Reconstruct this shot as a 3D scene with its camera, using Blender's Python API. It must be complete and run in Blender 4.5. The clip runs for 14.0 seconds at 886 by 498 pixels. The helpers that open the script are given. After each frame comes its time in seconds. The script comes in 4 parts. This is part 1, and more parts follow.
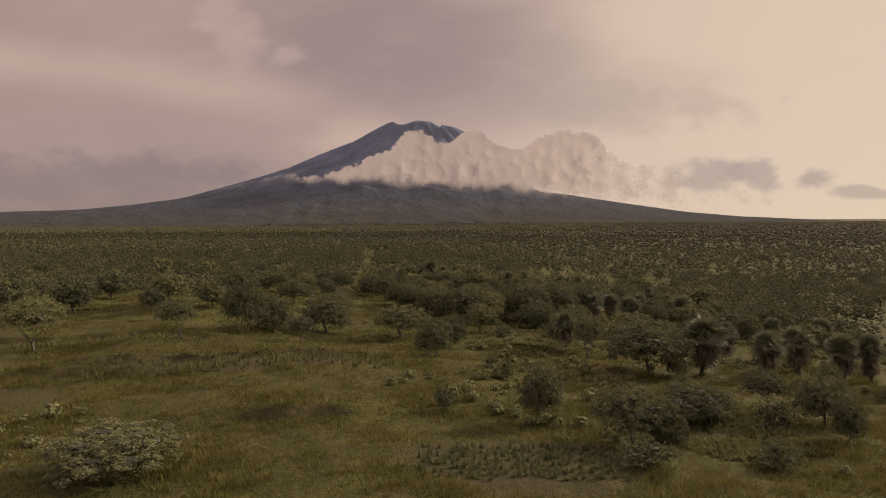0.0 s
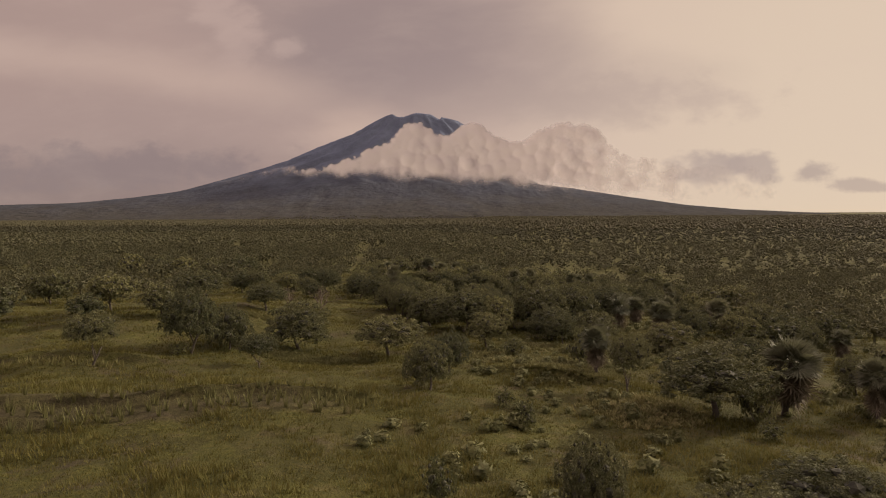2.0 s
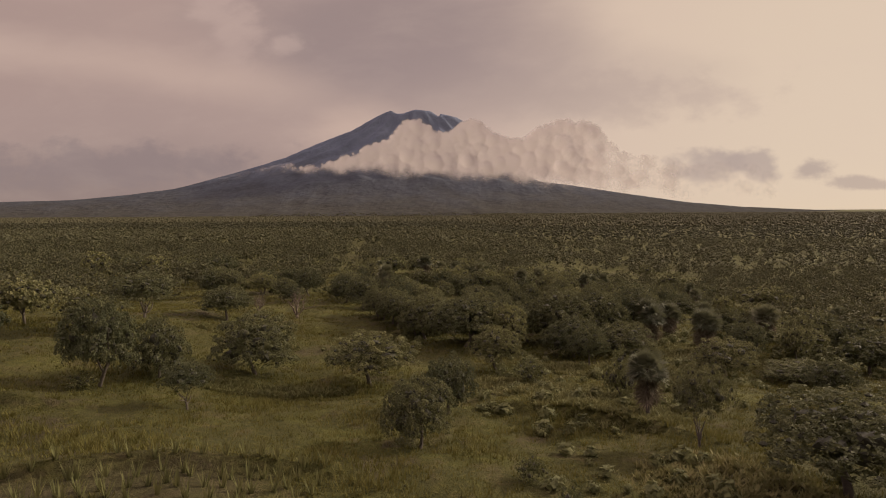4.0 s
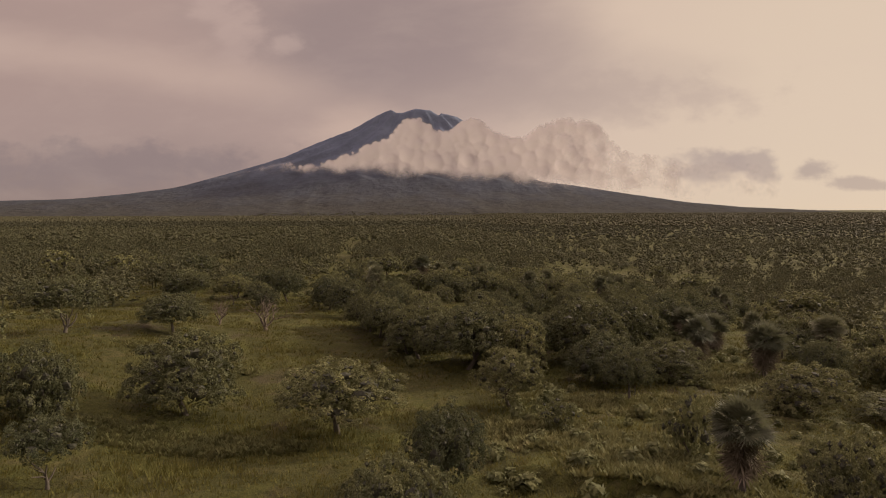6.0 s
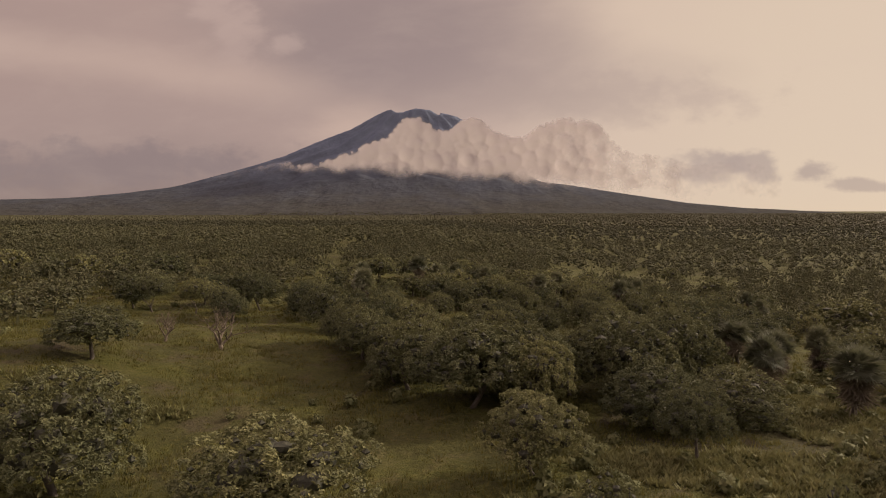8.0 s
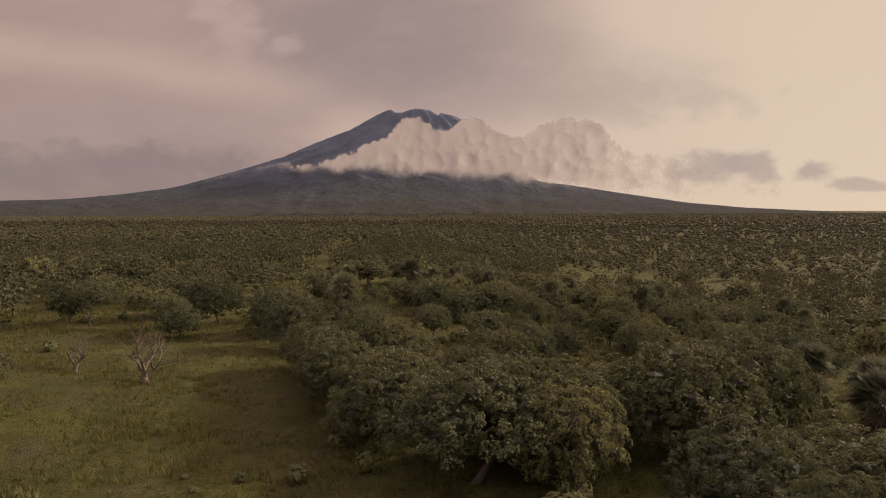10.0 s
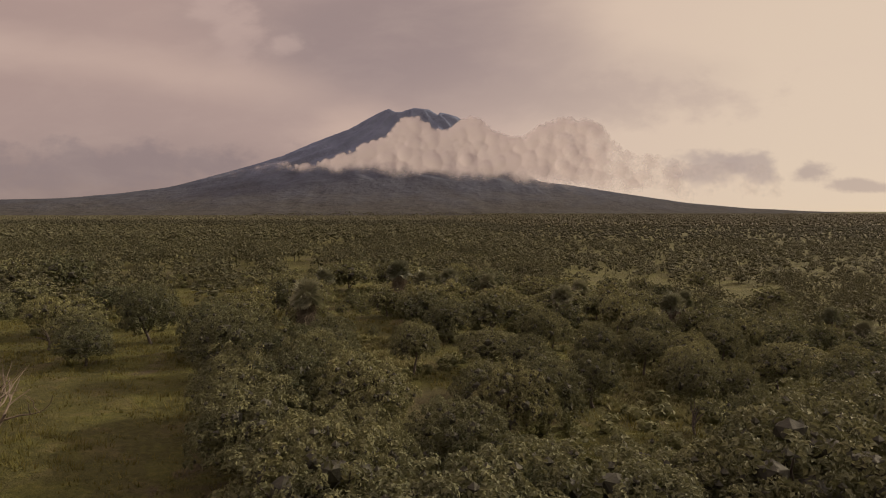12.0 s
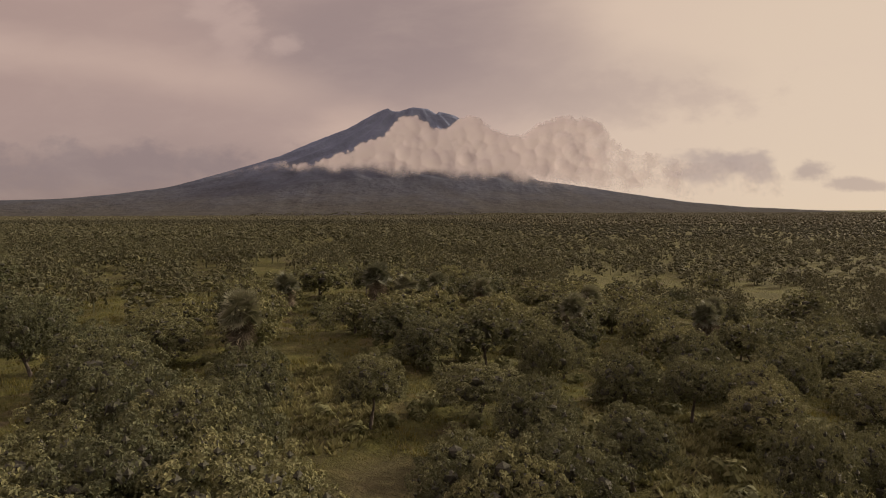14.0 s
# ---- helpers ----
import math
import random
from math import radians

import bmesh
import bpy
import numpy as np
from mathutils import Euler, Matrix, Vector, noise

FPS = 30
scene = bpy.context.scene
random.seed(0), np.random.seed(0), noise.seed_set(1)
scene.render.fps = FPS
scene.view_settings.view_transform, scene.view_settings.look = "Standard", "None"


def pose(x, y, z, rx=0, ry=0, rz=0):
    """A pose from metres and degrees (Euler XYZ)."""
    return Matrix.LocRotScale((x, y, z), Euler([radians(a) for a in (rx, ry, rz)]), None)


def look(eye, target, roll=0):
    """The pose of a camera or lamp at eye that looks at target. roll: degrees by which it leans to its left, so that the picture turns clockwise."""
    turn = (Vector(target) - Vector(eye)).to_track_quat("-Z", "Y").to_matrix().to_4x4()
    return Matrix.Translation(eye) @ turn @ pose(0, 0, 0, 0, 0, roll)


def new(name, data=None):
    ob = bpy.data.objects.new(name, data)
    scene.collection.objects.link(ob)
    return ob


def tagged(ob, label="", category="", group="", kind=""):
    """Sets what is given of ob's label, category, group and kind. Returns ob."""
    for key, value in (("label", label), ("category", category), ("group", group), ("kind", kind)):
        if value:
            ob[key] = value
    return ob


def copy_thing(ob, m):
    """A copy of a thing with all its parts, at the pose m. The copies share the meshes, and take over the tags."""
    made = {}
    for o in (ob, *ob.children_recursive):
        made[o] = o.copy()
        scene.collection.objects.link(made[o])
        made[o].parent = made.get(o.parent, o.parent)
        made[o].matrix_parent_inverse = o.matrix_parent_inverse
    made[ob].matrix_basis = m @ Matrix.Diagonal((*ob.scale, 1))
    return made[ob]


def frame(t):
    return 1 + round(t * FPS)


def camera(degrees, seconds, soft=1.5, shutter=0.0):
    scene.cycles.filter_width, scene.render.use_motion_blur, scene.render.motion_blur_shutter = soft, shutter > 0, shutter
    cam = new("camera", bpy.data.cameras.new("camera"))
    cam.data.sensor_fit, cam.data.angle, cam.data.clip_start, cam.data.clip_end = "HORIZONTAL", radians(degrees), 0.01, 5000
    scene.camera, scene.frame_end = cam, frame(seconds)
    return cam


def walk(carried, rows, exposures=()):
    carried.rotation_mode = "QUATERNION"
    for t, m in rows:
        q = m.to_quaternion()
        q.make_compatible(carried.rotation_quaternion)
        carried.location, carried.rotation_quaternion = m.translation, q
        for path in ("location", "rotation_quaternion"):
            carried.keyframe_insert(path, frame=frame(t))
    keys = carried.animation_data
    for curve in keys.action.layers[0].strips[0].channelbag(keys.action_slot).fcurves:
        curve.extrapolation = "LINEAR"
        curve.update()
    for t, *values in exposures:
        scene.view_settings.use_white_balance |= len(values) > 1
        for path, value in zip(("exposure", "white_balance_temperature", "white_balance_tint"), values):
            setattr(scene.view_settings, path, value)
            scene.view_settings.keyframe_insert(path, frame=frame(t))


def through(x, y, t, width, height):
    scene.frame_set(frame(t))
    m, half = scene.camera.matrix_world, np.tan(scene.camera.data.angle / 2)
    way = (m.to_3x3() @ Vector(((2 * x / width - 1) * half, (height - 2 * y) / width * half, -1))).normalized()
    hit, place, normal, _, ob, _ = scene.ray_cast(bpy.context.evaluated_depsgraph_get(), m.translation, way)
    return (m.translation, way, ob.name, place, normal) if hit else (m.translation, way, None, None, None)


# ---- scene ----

# ---------------------------------------------------------------- camera
cam = camera(72.0, 14.0, 1.1)
EYE = 14.0
# seconds, x, y, z over the first eye's height, yaw, pitch, roll
ROWS = [
    (0.0, 0.54, -6.77, -0.96, 2.76, 1.24, 0.11),
    (0.5, 0.28, -1.87, -0.68, 2.74, 1.05, 0.10),
    (1.0, 0.08, 3.09, -0.38, 2.71, 0.87, 0.14),
    (1.5, -0.03, 7.91, -0.16, 2.72, 0.73, 0.14),
    (2.0, -0.12, 12.72, -0.01, 2.71, 0.61, 0.12),
    (2.5, -0.33, 17.67, 0.12, 2.66, 0.52, 0.09),
    (3.0, -0.50, 22.51, 0.18, 2.63, 0.39, 0.13),
    (5.5, -1.17, 44.83, -0.01, 2.67, 0.36, 0.06),
    (6.0, -1.30, 49.12, 0.05, 2.64, 0.36, 0.00),
    (6.5, -1.48, 53.18, 0.09, 2.62, 0.37, -0.01),
    (7.0, -1.59, 57.44, 0.15, 2.61, 0.37, -0.07),
    (7.5, -1.68, 61.47, 0.16, 2.60, 0.37, -0.08),
    (8.0, -1.81, 65.52, 0.15, 2.59, 0.38, -0.16),
    (10.5, -1.90, 86.30, 0.47, 2.61, 0.43, -0.03),
    (11.0, -1.68, 90.65, 0.52, 2.57, 0.43, -0.07),
    (11.5, -1.55, 94.95, 0.56, 2.58, 0.42, -0.09),
    (12.0, -1.46, 99.30, 0.60, 2.53, 0.43, -0.16),
    (12.5, -1.25, 103.45, 0.68, 2.49, 0.43, -0.16),
    (13.0, -0.98, 107.60, 0.72, 2.50, 0.42, -0.06),
    (13.5, -0.58, 111.85, 0.78, 2.51, 0.41, 0.00),
    (14.0, -0.24, 116.00, 0.76, 2.47, 0.42, 0.00),
]
walk(cam, [(t, pose(x, y, EYE + z, 90 + pitch, roll, yaw)) for t, x, y, z, yaw, pitch, roll in ROWS], exposures=[(0.0, 0.0), (14.0, 0.0)])


# ---------------------------------------------------------------- node helpers
class Graph:
    """Short hand for node trees."""

    def __init__(self, tree):
        self.tree, self.nodes, self.links = tree, tree.nodes, tree.links
        self.nodes.clear()

    def add(self, kind, settings=None, **inputs):
        n = self.nodes.new(kind)
        for key, value in (settings or {}).items():
            setattr(n, key, value)
        for key, value in inputs.items():
            self.set(n, key, value)
        return n

    def set(self, n, key, value):
        sock = n.inputs[int(key[1:])] if key[0] == "i" and key[1:].isdigit() else n.inputs[key.replace("_", " ")]
        if isinstance(value, bpy.types.NodeSocket):
            self.links.new(value, sock)
        else:
            sock.default_value = value

    def m(self, op, a, b=0.0, c=0.0, clamp=False):
        return self.add("ShaderNodeMath", {"operation": op, "use_clamp": clamp}, i0=a, i1=b, i2=c).outputs[0]

    def noise(self, vec, scale, detail=4.0, rough=0.55, distort=0.0):
        return self.add("ShaderNodeTexNoise", None, Vector=vec, Scale=scale, Detail=detail, Roughness=rough, Distortion=distort).outputs["Fac"]

    def ramp(self, fac, *stops):
        n = self.add("ShaderNodeValToRGB", None, Fac=fac)
        e = n.color_ramp.elements
        while len(e) < len(stops):
            e.new(0.5)
        for k, (p, c) in zip(e, stops):
            k.position = p
            k.color = (*c, 1) if not isinstance(c, float) else (c, c, c, 1)
        return n.outputs["Color"]

    def mix(self, fac, a, b, blend="MIX"):
        n = self.add("ShaderNodeMix", {"data_type": "RGBA", "blend_type": blend})
        for k, v in ((0, fac), (6, a), (7, b)):
            if isinstance(v, bpy.types.NodeSocket):
                self.links.new(v, n.inputs[k])
            else:
                n.inputs[k].default_value = v if k == 0 else (*v, 1)
        return n.outputs[2]

    def step(self, v, a, b):
        """0 below a, 1 above b, smooth between."""
        n = self.add("ShaderNodeMapRange", {"interpolation_type": "SMOOTHSTEP"}, i0=v, i1=a, i2=b)
        return n.outputs[0]


# ---------------------------------------------------------------- world and sun
SUN_TURN, SUN_HEIGHT = radians(62), radians(27)      # east of the way ahead, over the horizon
world = bpy.data.worlds.new("overcast_sky")
scene.world = world
world.use_nodes = True
g = Graph(world.node_tree)
ray = g.add("ShaderNodeTexCoord").outputs["Generated"]
sep = g.add("ShaderNodeSeparateXYZ", None, Vector=ray).outputs
ahead = g.m("MAXIMUM", g.m("ABSOLUTE", sep[1]), 0.2)
u = g.m("ADD", g.m("DIVIDE", sep[0], ahead), 0.045)      # sideways, 0 in the middle of the view
v = g.m("DIVIDE", sep[2], ahead)                          # upwards, 0 on the level
flat = g.add("ShaderNodeCombineXYZ", None, X=u, Y=g.m("MULTIPLY", v, 2.6), Z=0.0).outputs[0]
wisps = g.noise(flat, 2.2, 6, 0.55, 0.4)
wu = g.m("ADD", u, g.m("MULTIPLY", g.m("SUBTRACT", wisps, 0.5), 0.35))
wv = g.m("ADD", v, g.m("MULTIPLY", g.m("SUBTRACT", g.noise(flat, 1.7, 5, 0.5), 0.5), 0.14))


cover = g.ramp(g.m("MULTIPLY_ADD", u, 0.62, 0.5), (0.05, (0.42, 0.298, 0.255)), (0.40, (0.48, 0.345, 0.292)), (0.56, (0.60, 0.45, 0.36)), (0.68, (0.70, 0.545, 0.415)), (0.82, (0.73, 0.58, 0.43)))
fleece = g.noise(flat, 7.0, 5, 0.6, 0.3)
puffs = g.noise(g.add("ShaderNodeCombineXYZ", None, X=u, Y=g.m("MULTIPLY", v, 1.5), Z=0.0).outputs[0], 15.0, 5, 0.6)
LAYERS = (      # sideways, up, half width, half height, outer and inner edge, strength, colour
    (-0.52, 0.20, 0.42, 0.09, 1.2, 0.2, 0.45, (0.37, 0.268, 0.238)),
    (-0.10, 0.37, 0.32, 0.16, 1.3, 0.3, 0.85, (0.315, 0.233, 0.215)),
    (0.05, 0.28, 0.36, 0.08, 1.25, 0.3, 0.42, (0.35, 0.262, 0.238)),
    (0.28, 0.25, 0.22, 0.045, 1.3, 0.2, 0.4, (0.45, 0.34, 0.285)),
    (-0.36, 0.39, 0.035, 0.08, 1.5, 0.3, 0.6, (0.54, 0.395, 0.335)),
    (-0.268, 0.352, 0.028, 0.016, 1.5, 0.3, 0.6, (0.52, 0.385, 0.33)),
    (-0.58, 0.11, 0.45, 0.10, 1.2, 0.2, 0.95, (0.29, 0.21, 0.19)),
    (-0.58, 0.148, 0.30, 0.036, 1.3, 0.4, 0.9, (0.285, 0.21, 0.197)),
    (-0.13, 0.18, 0.12, 0.06, 1.3, 0.2, 0.55, (0.68, 0.50, 0.39)),
    (0.43, 0.135, 0.05, 0.026, 1.4, 0.5, 0.8, (0.44, 0.34, 0.29)),
    (0.50, 0.142, 0.04, 0.022, 1.4, 0.5, 0.8, (0.44, 0.34, 0.29)),
    (0.585, 0.135, 0.026, 0.018, 1.4, 0.5, 0.80, (0.43, 0.33, 0.28)),
    (0.665, 0.109, 0.038, 0.010, 1.4, 0.5, 0.75, (0.45, 0.345, 0.29)),
)
slanted = g.m("ADD", v, g.m("MULTIPLY", g.m("ADD", u, 0.7), 0.16))
for n, (cu, cv, ru, rv, lo, hi, much, tone) in enumerate(LAYERS):
    edge = g.m("MULTIPLY_ADD", puffs, 3.0, -1.5) if rv < 0.05 else 0.0
    a = g.m("DIVIDE", g.m("SUBTRACT", u if rv < 0.05 else wu, cu), ru)
    b = g.m("DIVIDE", g.m("SUBTRACT", v if rv < 0.05 else wv, cv), rv)
    d = g.m("ADD", g.m("SQRT", g.m("ADD", g.m("MULTIPLY", a, a), g.m("MULTIPLY", b, b))), edge)
    cover = g.mix(g.m("MULTIPLY", g.step(d, lo, hi), much), cover, tone)
    if n == 1:
        off = g.m("ABSOLUTE", g.m("SUBTRACT", g.m("ADD", slanted, g.m("MULTIPLY", g.m("SUBTRACT", wisps, 0.5), 0.08)), 0.34))
        streak = g.m("MULTIPLY", g.step(off, 0.06, 0.0), g.step(u, -0.06, -0.3))
        cover = g.mix(g.m("MULTIPLY", streak, 0.6), cover, (0.58, 0.425, 0.345))
cover = g.mix(g.m("MULTIPLY", g.step(fleece, 0.4, 0.75), 0.10), cover, (0.68, 0.52, 0.42))
cover = g.mix(1.0, cover, g.ramp(g.step(v, 0.45, 2.0), (0.0, (1.0, 0.975, 0.985)), (1.0, (4.2, 4.1, 4.9))), "MULTIPLY")      # lighter overhead
clear = g.add("ShaderNodeTexSky", {"sky_type": "NISHITA", "sun_disc": False, "sun_elevation": SUN_HEIGHT, "sun_rotation": SUN_TURN})
clear_bg = g.add("ShaderNodeBackground", None, Color=clear.outputs[0], Strength=0.1)
cloud_bg = g.add("ShaderNodeBackground", None, Color=cover, Strength=1.0)
both = g.add("ShaderNodeMixShader", None, Fac=g.m("MULTIPLY_ADD", g.step(v, 0.45, 1.6), -0.3, 0.94))      # gaps of clear sky overhead
g.links.new(clear_bg.outputs[0], both.inputs[1])
g.links.new(cloud_bg.outputs[0], both.inputs[2])
g.links.new(both.outputs[0], g.add("ShaderNodeOutputWorld").inputs[0])

sun_data = bpy.data.lights.new("sun", "SUN")
sun_data.energy, sun_data.angle, sun_data.color = 5.0, radians(3), (1.0, 0.82, 0.62)
sun = new("sun", sun_data)
sun.matrix_world = look((0, 0, 0), (-math.sin(SUN_TURN) * math.cos(SUN_HEIGHT), -math.cos(SUN_TURN) * math.cos(SUN_HEIGHT), -math.sin(SUN_HEIGHT)))


# ---------------------------------------------------------------- materials
def material(name):
    mat = bpy.data.materials.new(name)
    mat.use_nodes = True
    return mat, Graph(mat.node_tree)


def finish(g, shader):
    g.links.new(shader, g.add("ShaderNodeOutputMaterial").inputs[0])


def leaf_material(name, dark, mid, light, through=0.3, gloss=0.1):
    mat, g = material(name)
    rnd = g.add("ShaderNodeNewGeometry").outputs["Random Per Island"]
    own = g.add("ShaderNodeObjectInfo").outputs["Random"]
    place = g.add("ShaderNodeTexCoord").outputs["Object"]
    patchy = g.noise(place, 0.7, 3)
    fac = g.m("ADD", g.m("MULTIPLY", rnd, 0.2), g.m("MULTIPLY_ADD", own, 0.45, g.m("MULTIPLY_ADD", patchy, 0.8, -0.25)))
    col = g.ramp(fac, (0.05, dark), (0.5, mid), (0.95, light))
    b = g.add("ShaderNodeBsdfPrincipled", None, Base_Color=col, Roughness=0.7)
    b.inputs["Specular IOR Level"].default_value = gloss
    t = g.add("ShaderNodeBsdfTranslucent", None, Color=g.mix(0.5, col, light))
    mx = g.add("ShaderNodeMixShader", None, Fac=through)
    g.links.new(b.outputs[0], mx.inputs[1])
    g.links.new(t.outputs[0], mx.inputs[2])
    finish(g, mx.outputs[0])
    return mat


def bark_material(name, dark, light):
    mat, g = material(name)
    p = g.add("ShaderNodeTexCoord").outputs["Object"]
    n = g.noise(p, 6, 6, 0.65)
    col = g.ramp(n, (0.3, dark), (0.7, light))
    bump = g.add("ShaderNodeBump", None, Height=g.noise(p, 22, 4), Strength=0.6, Distance=0.03)
    b = g.add("ShaderNodeBsdfPrincipled", None, Base_Color=col, Roughness=0.9, Normal=bump.outputs[0])
    finish(g, b.outputs[0])
    return mat


# bare worked soil: middle and half widths
FIELDS = ((-11, 157.5, 5, 10), (11, 156.5, 5, 8), (-35, 58.3, 6, 3), (-26, 61.2, 6, 3), (-17, 64.2, 6, 3), (4, 35, 9, 6), (-46, 49, 9, 4), (-3, 146, 5, 5), (29, 117, 10, 7), (17, 70, 5, 4))


def ground_material():
    mat, g = material("meadow_soil_and_grass")
    p = g.add("ShaderNodeTexCoord").outputs["Object"]
    fine = g.noise(p, 2.4, 6, 0.7)
    mid = g.noise(p, 0.35, 5, 0.6, 0.6)
    wide = g.noise(p, 0.05, 4, 0.55)
    tuft = g.noise(p, 7.0, 3, 0.6)
    grass = g.ramp(fine, (0.3, (0.026, 0.027, 0.008)), (0.55, (0.051, 0.050, 0.015)), (0.75, (0.085, 0.076, 0.024)))
    dry = g.ramp(fine, (0.3, (0.052, 0.044, 0.020)), (0.7, (0.108, 0.091, 0.042)))
    soil = g.ramp(fine, (0.3, (0.029, 0.024, 0.015)), (0.7, (0.065, 0.053, 0.033)))
    lush = g.ramp(fine, (0.3, (0.036, 0.041, 0.010)), (0.7, (0.093, 0.089, 0.023)))
    col = g.mix(g.m("MULTIPLY", g.step(g.noise(p, 0.13, 4, 0.6, 0.8), 0.48, 0.6), 0.8), grass, lush)
    col = g.mix(g.m("MULTIPLY", g.step(mid, 0.5, 0.68), 0.6), col, dry)
    col = g.mix(g.m("MULTIPLY", g.step(g.m("ADD", g.m("MULTIPLY", mid, 0.5), g.m("MULTIPLY", wide, 0.6)), 0.60, 0.70), 0.7), col, soil)
    xy = g.add("ShaderNodeSeparateXYZ", None, Vector=p).outputs
    for fx, fy, rx, ry in FIELDS:
        a = g.m("DIVIDE", g.m("SUBTRACT", xy[0], fx), rx)
        b_ = g.m("DIVIDE", g.m("SUBTRACT", xy[1], fy), ry)
        d = g.m("ADD", g.m("SQRT", g.m("ADD", g.m("MULTIPLY", a, a), g.m("MULTIPLY", b_, b_))), g.m("MULTIPLY_ADD", mid, 1.0, -0.5))
        col = g.mix(g.m("MULTIPLY", g.step(d, 1.2, 0.6), 0.5), col, soil)
    steep = g.add("ShaderNodeSeparateXYZ", None, Vector=g.add("ShaderNodeNewGeometry").outputs["Normal"]).outputs[2]
    col = g.mix(g.m("MULTIPLY", g.step(steep, 0.86, 0.6), 0.85), col, soil)      # bare earth on the banks
    col = g.mix(g.step(tuft, 0.55, 0.75), col, (0.05, 0.053, 0.02))
    bump = g.add("ShaderNodeBump", None, Height=g.m("ADD", fine, g.m("MULTIPLY", tuft, 0.5)), Strength=1.0, Distance=0.3)
    b = g.add("ShaderNodeBsdfPrincipled", None, Base_Color=col, Roughness=0.95, Normal=bump.outputs[0])
    b.inputs["Specular IOR Level"].default_value = 0.1
    finish(g, b.outputs[0])
    return mat


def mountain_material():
    mat, g = material("volcano_forest_and_rock_with_haze")
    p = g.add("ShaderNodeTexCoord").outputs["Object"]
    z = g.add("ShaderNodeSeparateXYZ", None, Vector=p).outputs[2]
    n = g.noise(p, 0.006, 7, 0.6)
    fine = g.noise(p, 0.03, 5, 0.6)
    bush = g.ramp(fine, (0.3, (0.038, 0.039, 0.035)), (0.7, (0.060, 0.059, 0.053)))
    # distance haze is put into these two colours: grey-blue, stronger higher up
    hazy_woods = g.ramp(fine, (0.3, (0.048, 0.054, 0.064)), (0.7, (0.065, 0.072, 0.085)))
    hazy_rock = g.ramp(n, (0.3, (0.095, 0.112, 0.150)), (0.7, (0.125, 0.146, 0.190)))
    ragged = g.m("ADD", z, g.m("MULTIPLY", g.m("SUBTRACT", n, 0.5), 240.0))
    col = g.mix(g.step(ragged, 200.0, 480.0), bush, hazy_woods)
    col = g.mix(g.step(ragged, 420.0, 760.0), col, hazy_rock)
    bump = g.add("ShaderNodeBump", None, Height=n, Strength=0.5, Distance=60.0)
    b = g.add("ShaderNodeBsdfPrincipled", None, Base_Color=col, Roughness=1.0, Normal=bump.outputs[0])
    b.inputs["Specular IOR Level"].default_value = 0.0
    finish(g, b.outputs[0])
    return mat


def cloud_material():
    """Pale vapour, as thick as the mesh's own density says, a little torn."""
    mat, g = material("cloud_vapour")
    p = g.add("ShaderNodeTexCoord").outputs["Object"]
    dense = g.add("ShaderNodeAttribute", {"attribute_name": "thickness_share"}).outputs["Fac"]
    d = g.add("ShaderNodeBsdfDiffuse", None, Color=(0.66, 0.605, 0.595, 1))
    t = g.add("ShaderNodeBsdfTranslucent", None, Color=(0.62, 0.57, 0.56, 1))
    mx = g.add("ShaderNodeMixShader", None, Fac=0.4)
    g.links.new(d.outputs[0], mx.inputs[1])
    g.links.new(t.outputs[0], mx.inputs[2])
    torn = g.m("ADD", dense, g.m("MULTIPLY", g.m("SUBTRACT", g.noise(p, 0.011, 6, 0.62), 0.5), 1.15))
    thick = g.m("MULTIPLY", g.step(torn, 0.15, 0.95), 0.92)
    clear = g.add("ShaderNodeBsdfTransparent")
    out = g.add("ShaderNodeMixShader", None, Fac=thick)
    g.links.new(clear.outputs[0], out.inputs[1])
    g.links.new(mx.outputs[0], out.inputs[2])
    finish(g, out.outputs[0])
    return mat


LEAF = leaf_material("broad_leaf", (0.040, 0.050, 0.028), (0.094, 0.098, 0.050), (0.225, 0.214, 0.090), 0.18, 0.12)
# darker leaf copies: self-shadow that the coarse far trees lack, put into colour
LEAF_MID = leaf_material("mid_leaf_shade_darkened", (0.030, 0.037, 0.024), (0.076, 0.077, 0.043), (0.165, 0.155, 0.073), 0.15)
LEAF_FAR = leaf_material("far_leaf_shade_darkened", (0.030, 0.034, 0.020), (0.063, 0.061, 0.034), (0.104, 0.097, 0.048), 0.2)
LEAF_DRY = leaf_material("shrub_leaf", (0.042, 0.052, 0.025), (0.100, 0.104, 0.048), (0.195, 0.190, 0.080), 0.2)
PALM_LEAF = leaf_material("palm_leaf", (0.052, 0.061, 0.037), (0.108, 0.112, 0.064), (0.195, 0.192, 0.108), 0.2, 0.5)
PALM_DEAD = leaf_material("dead_palm_frond", (0.062, 0.054, 0.038), (0.125, 0.105, 0.072), (0.23, 0.195, 0.135), 0.1)
GRASS = leaf_material("grass_blade", (0.036, 0.039, 0.012), (0.082, 0.080, 0.022), (0.144, 0.121, 0.038), 0.3, 0.08)
CROP = leaf_material("crop_leaf", (0.054, 0.061, 0.023), (0.112, 0.112, 0.044), (0.217, 0.191, 0.085), 0.25)
BARK = bark_material("grey_brown_bark", (0.035, 0.028, 0.022), (0.10, 0.083, 0.064))
# crown cores: twig mass coloured dark to stand in for shade between leaf clumps
TWIG_SHADE = bark_material("dark_twigs_as_inner_shade", (0.020, 0.021, 0.013), (0.055, 0.054, 0.031))
DEAD_WOOD = bark_material("grey_dead_wood", (0.06, 0.046, 0.032), (0.15, 0.118, 0.085))
EARTH = ground_material()
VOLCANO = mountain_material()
VAPOUR = cloud_material()



